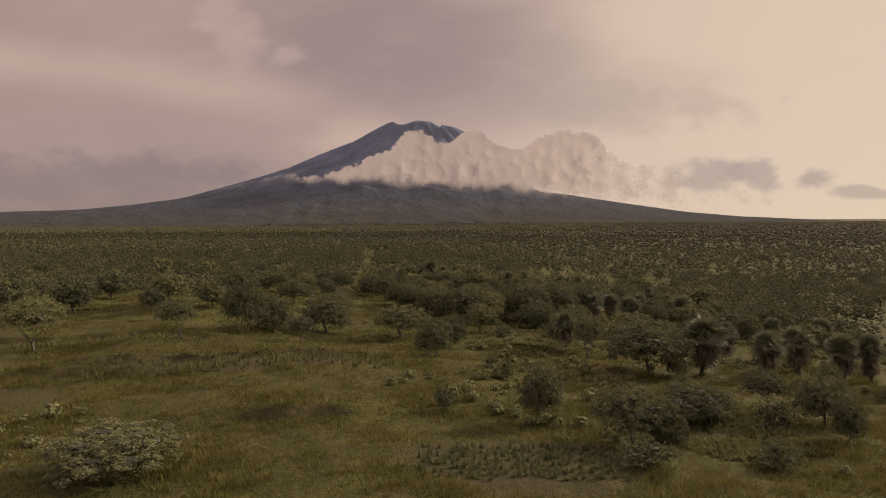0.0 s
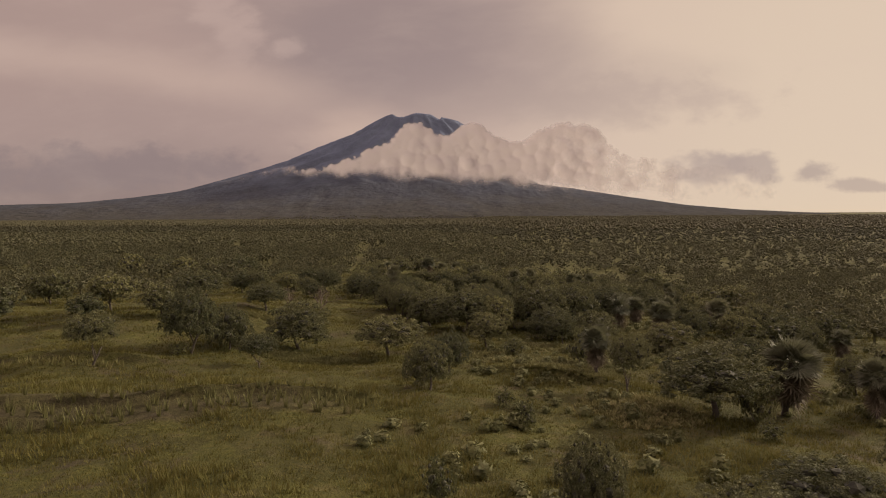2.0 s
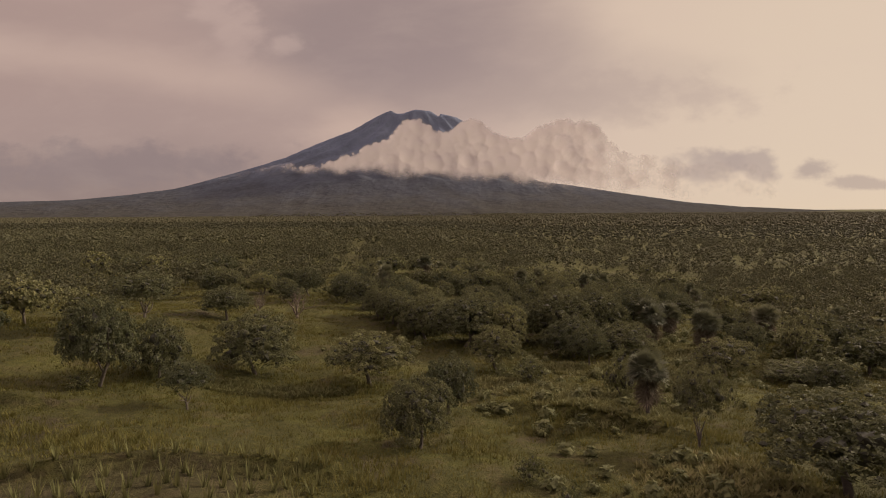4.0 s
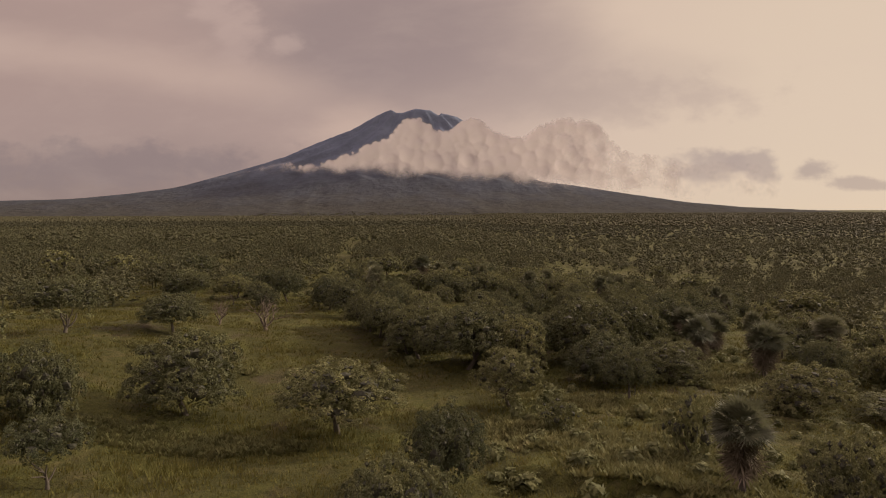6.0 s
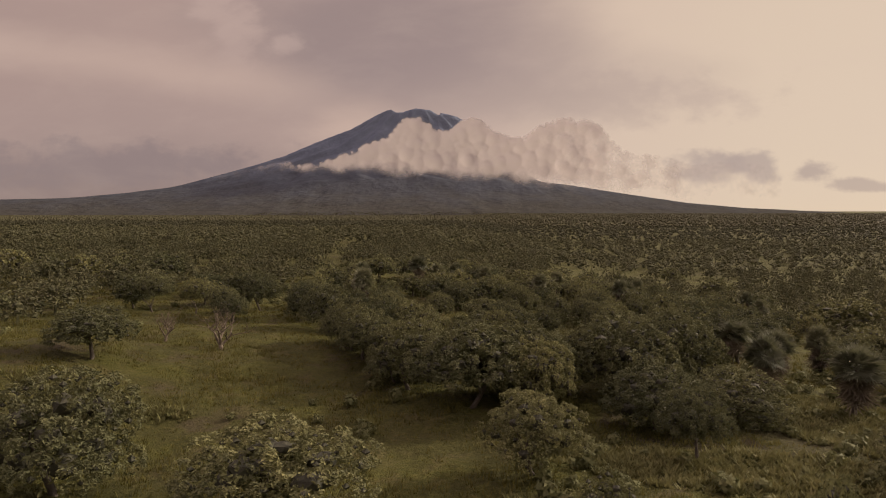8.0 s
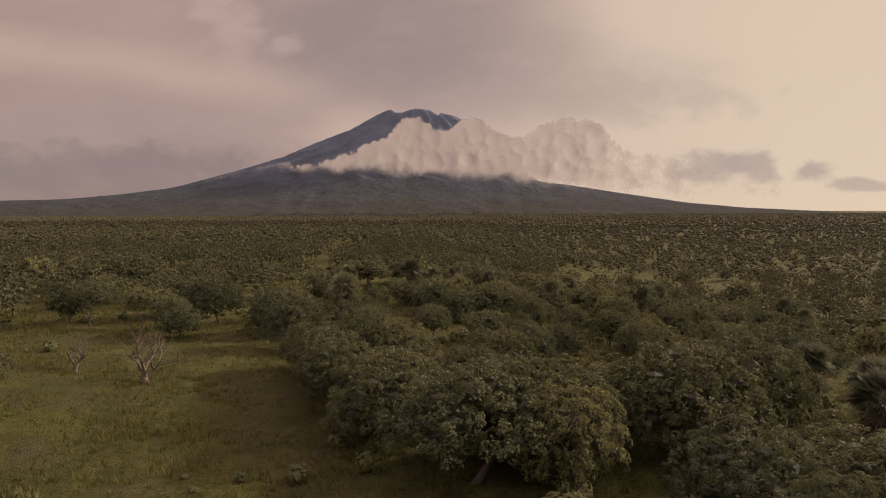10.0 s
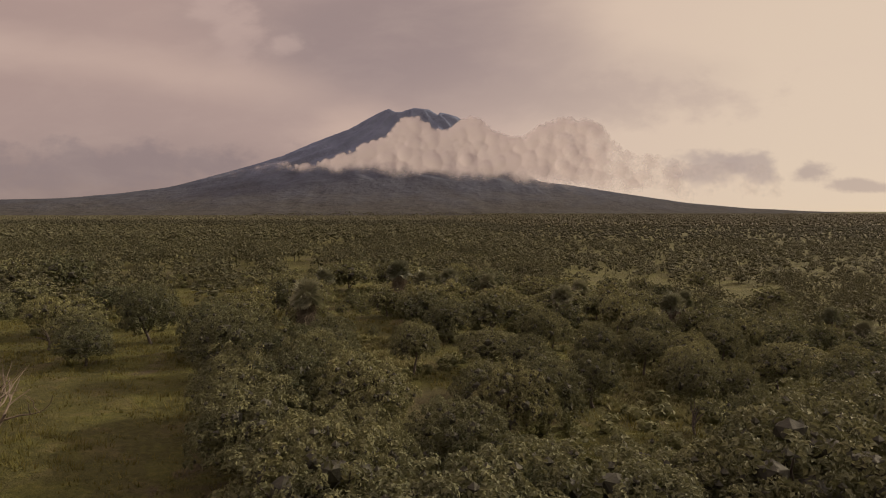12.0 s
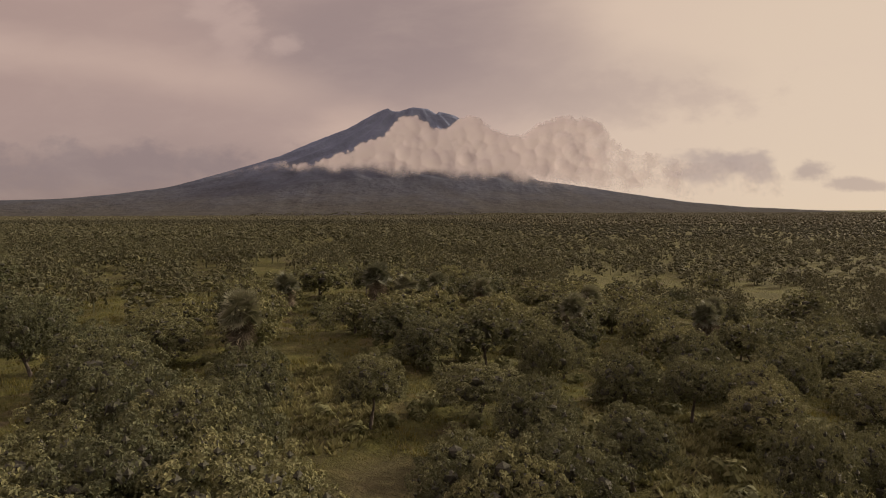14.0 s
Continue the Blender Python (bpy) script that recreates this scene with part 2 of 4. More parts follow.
# ---------------------------------------------------------------- mesh helpers
def mesh_from(name, verts, quads=None, tris=None, mats=(), index=None, smooth_faces=True):
    """A mesh from arrays: vertices, quads and triangles."""
    me = bpy.data.meshes.new(name)
    quads = np.zeros((0, 4), int) if quads is None else np.asarray(quads, int)
    tris = np.zeros((0, 3), int) if tris is None else np.asarray(tris, int)
    me.vertices.add(len(verts))
    me.vertices.foreach_set("co", np.asarray(verts, np.float32).ravel())
    loops = np.concatenate([quads.ravel(), tris.ravel()]).astype(np.int32)
    me.loops.add(len(loops))
    me.loops.foreach_set("vertex_index", loops)
    total = np.concatenate([np.full(len(quads), 4), np.full(len(tris), 3)]).astype(np.int32)
    me.polygons.add(len(total))
    me.polygons.foreach_set("loop_start", np.concatenate([[0], np.cumsum(total)[:-1]]).astype(np.int32))
    me.polygons.foreach_set("loop_total", total)
    me.polygons.foreach_set("use_smooth", np.full(len(total), smooth_faces))
    for mt in mats:
        me.materials.append(mt)
    if index is not None:
        me.polygons.foreach_set("material_index", np.asarray(index, np.int32))
    me.update(calc_edges=True)
    me.validate()
    return me


def part(name, mesh, parent, label=""):
    ob = new(name, mesh)
    ob.parent = parent
    if label:
        tagged(ob, label)
    return ob


def ball(level):
    """Unit ball: vertices and triangles."""
    bm = bmesh.new()
    bmesh.ops.create_icosphere(bm, subdivisions=level, radius=1.0)
    bm.verts.ensure_lookup_table()
    vs = np.array([v.co[:] for v in bm.verts])
    fs = np.array([[v.index for v in f.verts] for f in bm.faces])
    bm.free()
    return vs, fs


BALL_ONE = ball(1)
OCTA = (np.array([(1, 0, 0), (0, 1, 0), (-1, 0, 0), (0, -1, 0), (0, 0, 1), (0, 0, -1)], float), np.array([[0, 1, 4], [1, 2, 4], [2, 3, 4], [3, 0, 4], [1, 0, 5], [2, 1, 5], [3, 2, 5], [0, 3, 5]]))


def unit(a):
    return a / np.maximum(np.linalg.norm(a, axis=-1, keepdims=True), 1e-9)


def blades_of(centres, normals, length, width, rng, droop=0.2):
    """One pointed leaf, a bent triangle, for each centre."""
    n = len(centres)
    side = unit(np.cross(normals, rng.normal(size=(n, 3))))
    along = unit(np.cross(side, normals))
    L, W = length * rng.uniform(0.7, 1.3, (n, 1)), width * rng.uniform(0.7, 1.3, (n, 1))
    a = centres - along * L * 0.5 + side * W * 0.5
    b = centres - along * L * 0.5 - side * W * 0.5
    c = centres + along * L * 0.5 + normals * L * droop
    return np.stack([a, b, c], 1).reshape(-1, 3), np.arange(3 * n).reshape(n, 3)


def tube(points, radii, sides=7):
    """A tapered limb along points."""
    points = np.asarray(points, float)
    vs, qs = [], []
    for i, (p, r) in enumerate(zip(points, radii)):
        t = unit(points[min(i + 1, len(points) - 1)] - points[max(i - 1, 0)])
        s = unit(np.cross(t, (0.31, 0.9, 0.27)))
        b = np.cross(t, s)
        for k in range(sides):
            w = 2 * math.pi * k / sides
            vs.append(p + r * (math.cos(w) * s + math.sin(w) * b))
        if i:
            for k in range(sides):
                q = (i - 1) * sides
                qs.append([q + k, q + (k + 1) % sides, q + sides + (k + 1) % sides, q + sides + k])
    return np.array(vs), np.array(qs)


def join(pieces):
    """Joins (vertices, faces) pairs whose faces all have the same count of corners."""
    vs, fs, k = [], [], 0
    for v_, f_ in pieces:
        vs.append(v_)
        fs.append(np.asarray(f_) + k)
        k += len(v_)
    return np.concatenate(vs), np.concatenate(fs)


# ---------------------------------------------------------------- the land
def smooth(a, b, v):
    k = np.clip((v - a) / (b - a), 0, 1)
    return k * k * (3 - 2 * k)


def bank(x, y, middle, slope, x0, x1, rise):
    """A terrace bank that faces the meadow: it steps up at middle + slope * x and sinks back behind."""
    d = y - (middle + slope * x + 0.8 * np.sin(x * 0.23) + 0.3 * np.sin(x * 0.91) + 0.12 * np.sin(x * 2.3))
    return rise * smooth(-0.28, 0.28, d) * np.exp(-np.maximum(d, 0) / 7) * smooth(x0 - 4, x0 + 2, x) * (1 - smooth(x1 - 2, x1 + 4, x))


def ground_z(x, y):
    """Height of the land: a meadow that rises towards the volcano, with a hollow on the east side."""
    soft = lambda v, s: s * np.logaddexp(0, v / s)
    west = 0.066 * soft(y - 102, 12)
    east = -2.0 + 0.0746 * soft(y - 290, 25)
    w = smooth(-35, 85, x)
    z = west * (1 - w) + east * w
    z = z + 1.7 * np.exp(-((x + 24) / 22) ** 2 - ((y - 66) / 16) ** 2)       # low rise in the meadow
    z = z - 0.8 * np.exp(-((x - 14) / 12) ** 2 - ((y - 48) / 14) ** 2)
    z = z + 4.5 * (1 - smooth(-46, -20, x)) * np.exp(-((y - 108) / 34) ** 2)   # terrace on the west side
    z = z + bank(x, y, 83.0, 0.13, -75, -34, 0.9) + bank(x, y, 71.5, 0.33, -45, -10, 0.8) + bank(x, y, 60.0, 0.1, -56, -33, 0.8)
    z = z + bank(x, y, 48.6, 0.35, -25, -9, 1.0) + bank(x, y, 88.0, -0.4, 2, 16, 0.9) + bank(x, y, 178.5, 0.1, -20, -6, 0.7) + bank(x, y, 167.0, 0.1, -20, -6, 0.7)
    z = z + 0.9 * smooth(124, 142, y) * (1 - smooth(180, 260, y)) * smooth(-24, -8, x) * (1 - smooth(24, 40, x))
    near = 1 - smooth(300, 600, y)
    z = z + near * (0.16 * np.sin(x * 0.31 + 0.12 * y) + 0.14 * np.sin(y * 0.37 - 0.1 * x + 1) + 0.07 * np.sin(x * 1.1 + y * 0.7) + 0.06 * np.sin(y * 1.3 - x * 0.5))
    return z

def spread(lo, fine_lo, fine_hi, hi, step, grow):
    """Grid lines: even between fine_lo and fine_hi, wider and wider outside."""
    mid = np.arange(fine_lo, fine_hi + step / 2, step)
    up, down, s = [], [], step
    p = mid[-1]
    while p < hi:
        s *= grow
        p += s
        up.append(min(p, hi))
    s, p = step, fine_lo
    while p > lo:
        s *= grow
        p -= s
        down.append(max(p, lo))
    return np.concatenate([down[::-1], mid, up])


def grid_mesh(name, xs, ys, height, mats):
    X, Y = np.meshgrid(xs, ys)
    Z = height(X, Y)
    nx, ny = len(xs), len(ys)
    i = np.arange(nx * ny).reshape(ny, nx)
    q = np.stack([i[:-1, :-1], i[:-1, 1:], i[1:, 1:], i[1:, :-1]], -1).reshape(-1, 4)
    return mesh_from(name, np.stack([X, Y, Z], -1).reshape(-1, 3), q, None, mats)


land = new("ground", grid_mesh("ground", spread(-5200, -80, 75, 5200, 0.9, 1.09), spread(-3000, 12, 120, 5200, 0.4, 1.05), ground_z, [EARTH]))
tagged(land, "olive green meadow of tall grass and bare soil rising to the volcano", "ground", kind="structure")

# ---------------------------------------------------------------- the volcano
PEAK_X, PEAK_Y, PX = -375.0, 4300.0, 3.98
WEST_R = (0, 5, 25, 38, 48, 55, 90, 130, 190, 250, 300, 350, 450, 550, 650, 750, 1000, 1300, 1500, 2000)
WEST_H = (255, 256, 251, 249, 254, 252, 229, 208, 182, 159, 144, 133, 112, 101, 95, 89, 74, 43, 20, 5)
EAST_R = (0, 20, 38, 42, 65, 84, 110, 150, 250, 350, 430, 500, 650, 820, 1000, 1300, 1500, 2000)
EAST_H = (256, 254, 247, 249, 243, 233, 203, 174, 132, 105, 91, 80, 70, 60, 48, 24, 12, 0)

FRONT_R = (0, 60, 110, 190, 300, 450, 650, 850, 1100, 1400, 2000)
FRONT_H = (255, 236, 202, 160, 118, 85, 58, 38, 20, 5, 0)


def lumps(x, y, scale, octaves=4, seed=0.0):
    """Ridged noise from summed, turned waves."""
    out, a, k = 0.0, 1.0, 1.0 / scale
    for o in range(octaves):
        t = 0.7 + 1.9 * o + seed
        p = k * (x * np.cos(t) + y * np.sin(t))
        q = k * (y * np.cos(t + 0.6) - x * np.sin(t + 0.6))
        out = out + a * np.sin(p + 1.3 * np.sin(q * 0.7 + t)) * np.cos(q + 1.1 * np.sin(p * 0.6 + 2 * t))
        a, k = a * 0.55, k * 2.03
    return out


# the skyline as seen from the meadow: sideways from the summit, height
SKY_X = (-1400, -738, -638, -538, -438, -338, -288, -238, -178, -118, -90, -70, -55, -48, -40, -28, -15, -5, 10, 22, 34, 38, 41, 55, 70, 84, 92, 110, 150, 215, 269, 369, 469, 569, 669, 837, 1400)
SKY_H = (84, 96, 98, 106, 118, 144, 158, 173, 198, 220, 236, 246, 253, 255, 250, 249, 253, 256, 255, 253, 246, 243, 248, 245, 241, 233, 220, 203, 160, 126, 119, 103, 88, 79, 74, 68, 58)


def volcano_z(x, y):
    dx, dy = x - PEAK_X, (y - PEAK_Y) * np.where(y < PEAK_Y, 2.4, 1.2)
    r = np.hypot(dx, dy) / PX
    turn = np.arctan2(dy, dx)
    k = 0.5 + 0.5 * np.tanh(dx / PX / (8 + 0.4 * np.maximum(r - 60, 0)))
    h = (np.interp(r, WEST_R, WEST_H) * (1 - k) + np.interp(r, EAST_R, EAST_H) * k) * PX * 1.07
    ahead_ = smooth(0.0, 1.0, np.clip(-dy / np.maximum(r * PX, 1.0), 0, 1))
    h = h * (1 - ahead_) + np.interp(r, FRONT_R, FRONT_H) * PX * 1.07 * ahead_
    gully = np.sin(turn * 23 + 2.0 * np.sin(r * 0.03)) + 0.6 * np.sin(turn * 41 + 1.0 + 1.4 * np.sin(r * 0.05))
    steep = smooth(30, 110, r) * (1 - smooth(250, 520, r))
    h = h + gully * 9.0 * steep + lumps(x, y, 60) * 4.0 * smooth(20, 120, r)
    cap = np.interp(x / (y - 53) * 1080 + 95, SKY_X, SKY_H) * 3.93 * (y - 53) / 4247 + EYE + 2.0 * lumps(x, y, 25, 3)
    h = np.minimum(h, cap)
    return h


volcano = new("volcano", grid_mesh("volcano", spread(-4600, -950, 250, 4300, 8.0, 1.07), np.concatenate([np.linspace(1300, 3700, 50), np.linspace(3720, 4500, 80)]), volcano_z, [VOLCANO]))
tagged(volcano, "volcano painted hazy grey-blue, with a broken crater rim and wooded lower slopes", "volcano", kind="structure")


# ---------------------------------------------------------------- clouds round the volcano
def cloud(name, tops, floor, far, label, seed, puffs_each=2.2, east=(9e3, 9e4), most=1.0):
    """A heap of billows between a line of tops and a line of bases (sideways, up, in thousandths of the distance): the
    rounded front of all its puffs in one skin, which thins out towards the rims and the base."""
    rng = np.random.default_rng(seed)
    tu, tv = np.array(tops, float).T
    fu, fv = np.array(floor, float).T
    U, V = np.meshgrid(np.arange(tu[0] - 14, tu[-1] + 22, 1.3), np.arange(fv.min() - 16, tv.max() + 16, 1.3))
    bulge, dense = np.zeros(U.shape), np.zeros(U.shape)

    def puff(cu, cv, r, back):
        a = (np.abs(U[0] - cu) < 1.5 * r).nonzero()[0]
        b = (np.abs(V[:, 0] - cv) < 1.5 * r).nonzero()[0]
        if len(a) and len(b):
            w = np.ix_(b, a)
            q = ((U[w] - cu) ** 2 + (V[w] - cv) ** 2) / r ** 2
            bulge[w] = np.maximum(bulge[w], back + r * np.sqrt(np.maximum(1 - q / 1.25, 0)))
            dense[w] = np.maximum(dense[w], 1.25 * (1 - q / 1.6))

    for i in range(int((tu[-1] - tu[0]) * puffs_each)):
        cu = rng.uniform(tu[0], tu[-1])
        top, low = np.interp(cu, tu, tv) - 7, np.interp(cu, fu, fv)
        room = max(top - low, 5)
        r = min(0.42 * room, rng.choice((2.5, 3, 3.5, 4.5, 6, 8, 11)) * rng.uniform(0.8, 1.2))
        cv = top - 0.9 * r - (room - r) * max(0.0, rng.uniform(-0.7, 1.0))
        puff(cu, cv, r, rng.uniform(0, 1.0) * min(14.0, 0.4 * (top - cv)))
    for cu in np.arange(tu[0], tu[-1], 3.2):      # separate billows along the tops
        r = rng.choice((2.5, 4.0, 6.0, 9.0)) * rng.uniform(0.85, 1.15)
        puff(cu, np.interp(cu, tu, tv) - r - rng.choice((0, 0, 3, 7, 11)), r, rng.uniform(0, 4))

    def blurred(f, wide):
        k = np.exp(-0.5 * (np.arange(-3 * wide, 3 * wide + 1) / wide) ** 2)
        k /= k.sum()
        pad = len(k) // 2
        for axis in (0, 1):
            f = np.apply_along_axis(lambda row: np.convolve(np.pad(row, pad, mode="edge"), k, "valid"), axis, f)
        return f

    bulge = 0.5 * blurred(bulge, 3) + 0.5 * blurred(bulge, 1)
    dense = blurred(np.maximum(np.clip(dense, 0, 1), smooth(16, 34, np.interp(U, tu, tv) - V)), 1)
    feather = smooth(-12, 24, V - np.interp(U, fu, fv) + 2.5 * lumps(U, V, 30.0, 3))
    dense = dense * feather * (1 - 0.75 * smooth(east[0], east[1], U)) * most
    Y = far * (1 - 0.42 * bulge / 1000)
    base = np.array([np.mean(tu) / 1000 * far, far, EYE + fv.min() / 1000 * far])
    P = np.stack([U / 1000 * Y, Y, EYE + V / 1000 * Y], -1).reshape(-1, 3) - base
    ny, nx = U.shape
    i = np.arange(nx * ny).reshape(ny, nx)
    q = np.stack([i[:-1, :-1], i[:-1, 1:], i[1:, 1:], i[1:, :-1]], -1).reshape(-1, 4)
    d_ = dense.ravel()
    q = q[d_[q].max(1) > 0.001]
    used, q = np.unique(q, return_inverse=True)
    me = mesh_from(name, P[used], q.reshape(-1, 4), None, [VAPOUR])
    me.attributes.new("thickness_share", "FLOAT", "POINT").data.foreach_set("value", d_[used].astype(np.float32))
    ob = new(name, me)
    ob.location = base
    return tagged(ob, label, "cloud", "clouds", "stuff")


BANK = [(-337, 130), (-318, 134), (-291, 143), (-254, 146), (-217, 156), (-189, 167), (-161, 180), (-133, 189), (-119, 206), (-110, 217), (-91, 222), (-78, 217), (-64, 206), (-45, 196), (-31, 200), (-17, 213), (-3, 219), (15, 213), (34, 200), (48, 190),
        (66, 185), (89, 189), (103, 197), (112, 206), (131, 213), (154, 218), (182, 215), (201, 206), (214, 190), (233, 170), (256, 160), (293, 157), (330, 149), (367, 142), (395, 149), (423, 144), (460, 140), (483, 129)]
FOOT = [(-495, 106), (-328, 132), (-254, 131), (-124, 125), (-31, 118), (62, 114), (154, 103), (247, 90), (340, 80), (488, 78)]
cloud("cloud_bank", BANK, FOOT, 2900, "pinkish white heaped cloud bank lying across the volcano", 3, 5.0, (20, 420))
cloud("cloud", [(-430, 126), (-400, 131), (-370, 136), (-345, 141), (-322, 146), (-290, 150)], FOOT, 3300, "small thin wisp on the volcano's west slope", 9, 1.5, most=0.6)

# ---------------------------------------------------------------- trees
class Kind:
    """Prototypes of one kind of plant, copied from place to place."""

    def __init__(self, protos, width, height):
        self.protos, self.width, self.height, self.count = protos, width, height, 0


def crown_pieces(rng, width, height, clumps, leaves, leaf, low=0.30, size=1.15, core=0.78, solid=None):
    """Clumps of pointed leaves on a lumpy dome, each round a dark core."""
    tris = []
    R = width / 2
    zc = height * (low + 1) / 2
    hz = height * (1 - low) / 2
    lopsided = rng.normal(size=2) * 0.12 * R
    for i in range(clumps):
        w = rng.uniform(0, 2 * math.pi)
        s = rng.uniform(-0.85, 1.0)
        rad = math.sqrt(max(0.0, 1 - s * s)) if s > 0 else 0.98
        k = rng.uniform(0.6, 1.0) if i % 4 else rng.uniform(0.1, 0.5)
        cr = rng.uniform(0.12, 0.28) * R * size
        c = np.array([math.cos(w) * rad * k * (R - 0.6 * cr) + lopsided[0], math.sin(w) * rad * k * (R - 0.6 * cr) + lopsided[1], zc + s * hz * rng.uniform(0.7, 0.98)])
        c[2] = min(c[2], height - cr * 0.5)
        flatten = np.array([1.0, 1.0, 0.72])
        n = max(6, int(leaves * (cr / (0.2 * R * size)) ** 2))
        d = unit(rng.normal(size=(n, 3)) + np.array([0, 0, 0.55]))
        spray = np.where(rng.uniform(size=(n, 1)) < 0.07, rng.uniform(1.05, 1.35, (n, 1)), rng.uniform(0.84, 1.06, (n, 1)))
        pos = c + d * cr * flatten * spray
        nor = unit(d * 1.0 + rng.normal(size=(n, 3)) * 0.36 + np.array([0, 0, 0.3]))
        tris.append(blades_of(pos, nor, leaf, leaf * 0.6, rng))
        cv, cf = solid or BALL_ONE
        b = cv * (1 + 0.2 * rng.normal(size=(len(cv), 1))) * cr * flatten * core + c - np.array([0, 0, 0.15 * cr])
        tris.append((b, cf))
    return tris


def sprays(rng, centres, ways, radius, leaves, leaf):
    """Rounded sprays of kite-shaped leaves that stand out from each twig tip: quads."""
    n = len(centres)
    c = np.repeat(centres, leaves, 0)
    w = np.repeat(ways, leaves, 0)
    r = np.repeat(radius, leaves)[:, None]
    out = unit(rng.normal(size=(n * leaves, 3)) * 0.7 + w * 0.9)
    along = unit(np.cross(out, rng.normal(size=(n * leaves, 3))) + 0.3 * out)
    side = unit(np.cross(out, along))
    L = leaf * rng.uniform(0.75, 1.25, (n * leaves, 1))
    foot = c + out * r * rng.uniform(0.75, 1.1, (n * leaves, 1)) - along * L * 0.4
    tip = foot + along * L - np.array([0, 0, 0.15]) * L
    mid = foot + along * L * 0.55 + out * L * 0.12
    v_ = np.stack([foot, mid + side * L * 0.27, tip, mid - side * L * 0.27], 1).reshape(-1, 3)
    return v_, np.arange(len(v_)).reshape(-1, 4)


def domed_crown(rng, width, height, bumps, leaves, leaf, low, lobe_count=9, each=6, ball_=None, span=1.5, infill=0):
    """Leaf sprays (quads) on the knobbly upper sides of separate lobes, and the twig cores inside (triangles), which
    crown_mesh colours dark as inner shade.
    """
    R = width / 2
    hz = height * (1 - low) / 2
    zc = height - hz
    squash = hz / R
    lobes = [(np.array([0, 0, zc - 0.05 * hz]), np.array([0.5 * R, 0.5 * R, 0.72 * hz]))]
    turn = rng.uniform(0, 6.28)
    for i in range(lobe_count):
        w = turn + 2.4 * i + rng.normal() * 0.3
        s = 1.0 - span * (i + rng.uniform(0, 0.9)) / lobe_count
        flat_ = math.sqrt(max(0.0, 1 - s * s)) if s > 0 else 1.0
        r = rng.uniform(0.27, 0.46) * R
        rz = r * rng.uniform(0.75, 1.0) * min(1.0, squash + 0.2)
        reach = rng.uniform(0.72, 1.04)
        lobes.append((np.array([math.cos(w) * flat_ * (R - r) * reach, math.sin(w) * flat_ * (R - r) * reach, zc + s * (hz - rz) * rng.uniform(0.8, 1.08)]), np.array([r, r, rz])))
    C, S = np.array([c for c, s in lobes]), np.array([s for c, s in lobes])
    area = S[:, 0] * (S[:, 0] + S[:, 2])
    size = 1.32 * R * math.sqrt(1.0 / bumps)
    knobs = []
    for k in rng.choice(len(lobes), bumps * 9, p=area / area.sum()):
        d = unit(rng.normal(size=3) + np.array([0, 0, 0.3]))
        p = C[k] + d * S[k] * rng.uniform(0.9, 1.1)
        if d[2] < -0.5 or (((p - C) / S) ** 2).sum(1).min() < 0.75 or any(((q - p) ** 2).sum() < (1.6 * size) ** 2 for q, _, _ in knobs):
            continue
        knobs.append((p, unit(d + np.array([0, 0, 0.5])), size * rng.uniform(0.6, 1.05)))
        if len(knobs) == bumps:
            break
    bv, bf = ball_ or BALL_ONE
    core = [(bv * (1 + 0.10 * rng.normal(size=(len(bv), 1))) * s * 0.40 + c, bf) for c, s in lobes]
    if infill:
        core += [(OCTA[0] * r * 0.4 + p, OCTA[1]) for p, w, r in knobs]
    P, W, Q = (np.repeat(np.array([k[n] for k in knobs]), each, 0) for n in range(3))
    way = unit(rng.normal(size=P.shape) * 0.85 + W)
    pts = P + way * (Q * rng.uniform(0.75, 1.2, len(Q)))[:, None]
    tufts = [sprays(rng, pts, unit(way + np.array([0, 0, 0.35])), Q * 0.55, leaves, leaf)]
    if infill:      # plain leaves all round the lobes, between the sprays
        k = rng.choice(len(lobes), infill, p=area / area.sum())
        d = unit(rng.normal(size=(infill, 3)))
        tufts.append(sprays(rng, C[k] + d * S[k] * rng.uniform(0.46, 0.88, (infill, 1)), d, np.full(infill, size * 0.4), 6, leaf * 1.45))
    return join(tufts), join(core)


def crown_mesh(name, rng, width, height, count, leaves, leaf, mat, low=0.30, lobe_count=9, each=6, span=1.5, infill=0):
    (lv, lq), (cv, cf) = domed_crown(rng, width, height, count, leaves, leaf, low, lobe_count, each, None, span, infill)
    return mesh_from(name, np.concatenate([lv, cv]), lq, cf + len(lv), [mat, TWIG_SHADE], np.concatenate([np.zeros(len(lq)), np.ones(len(cf))]), False)


def limbs(rng, height, spread_r, stems, thick, levels=1, taper=0.62, bole=0.5):
    """Trunk and boughs as tapered tubes."""
    out = []

    def grow(p, way, length, r, level):
        pts, rad = [p], [r]
        for i in range(1, 5):
            way = unit(way + rng.normal(size=3) * 0.16 + np.array([0, 0, 0.05]))
            pts.append(pts[-1] + way * length / 4)
            rad.append(r * (1 - 0.14 * i))
        out.append(tube(pts, rad, 7 if level == 0 else 5))
        if level < levels:
            for i in range(3 if level else stems):
                w = rng.uniform(0, 2 * math.pi)
                side = np.array([math.cos(w), math.sin(w), rng.uniform(0.5, 1.1)])
                k = rng.integers(2, 5)
                grow(pts[k], unit(unit(side) + 0.4 * way), length * rng.uniform(0.55, 0.85) * (1.0 if bole > 0.4 else 1.35), rad[k] * taper, level + 1)

    grow(np.array([0.0, 0.0, -0.25]), np.array([rng.normal() * 0.12, rng.normal() * 0.12, 1.0]), height * bole, thick, 0)
    return join(out)


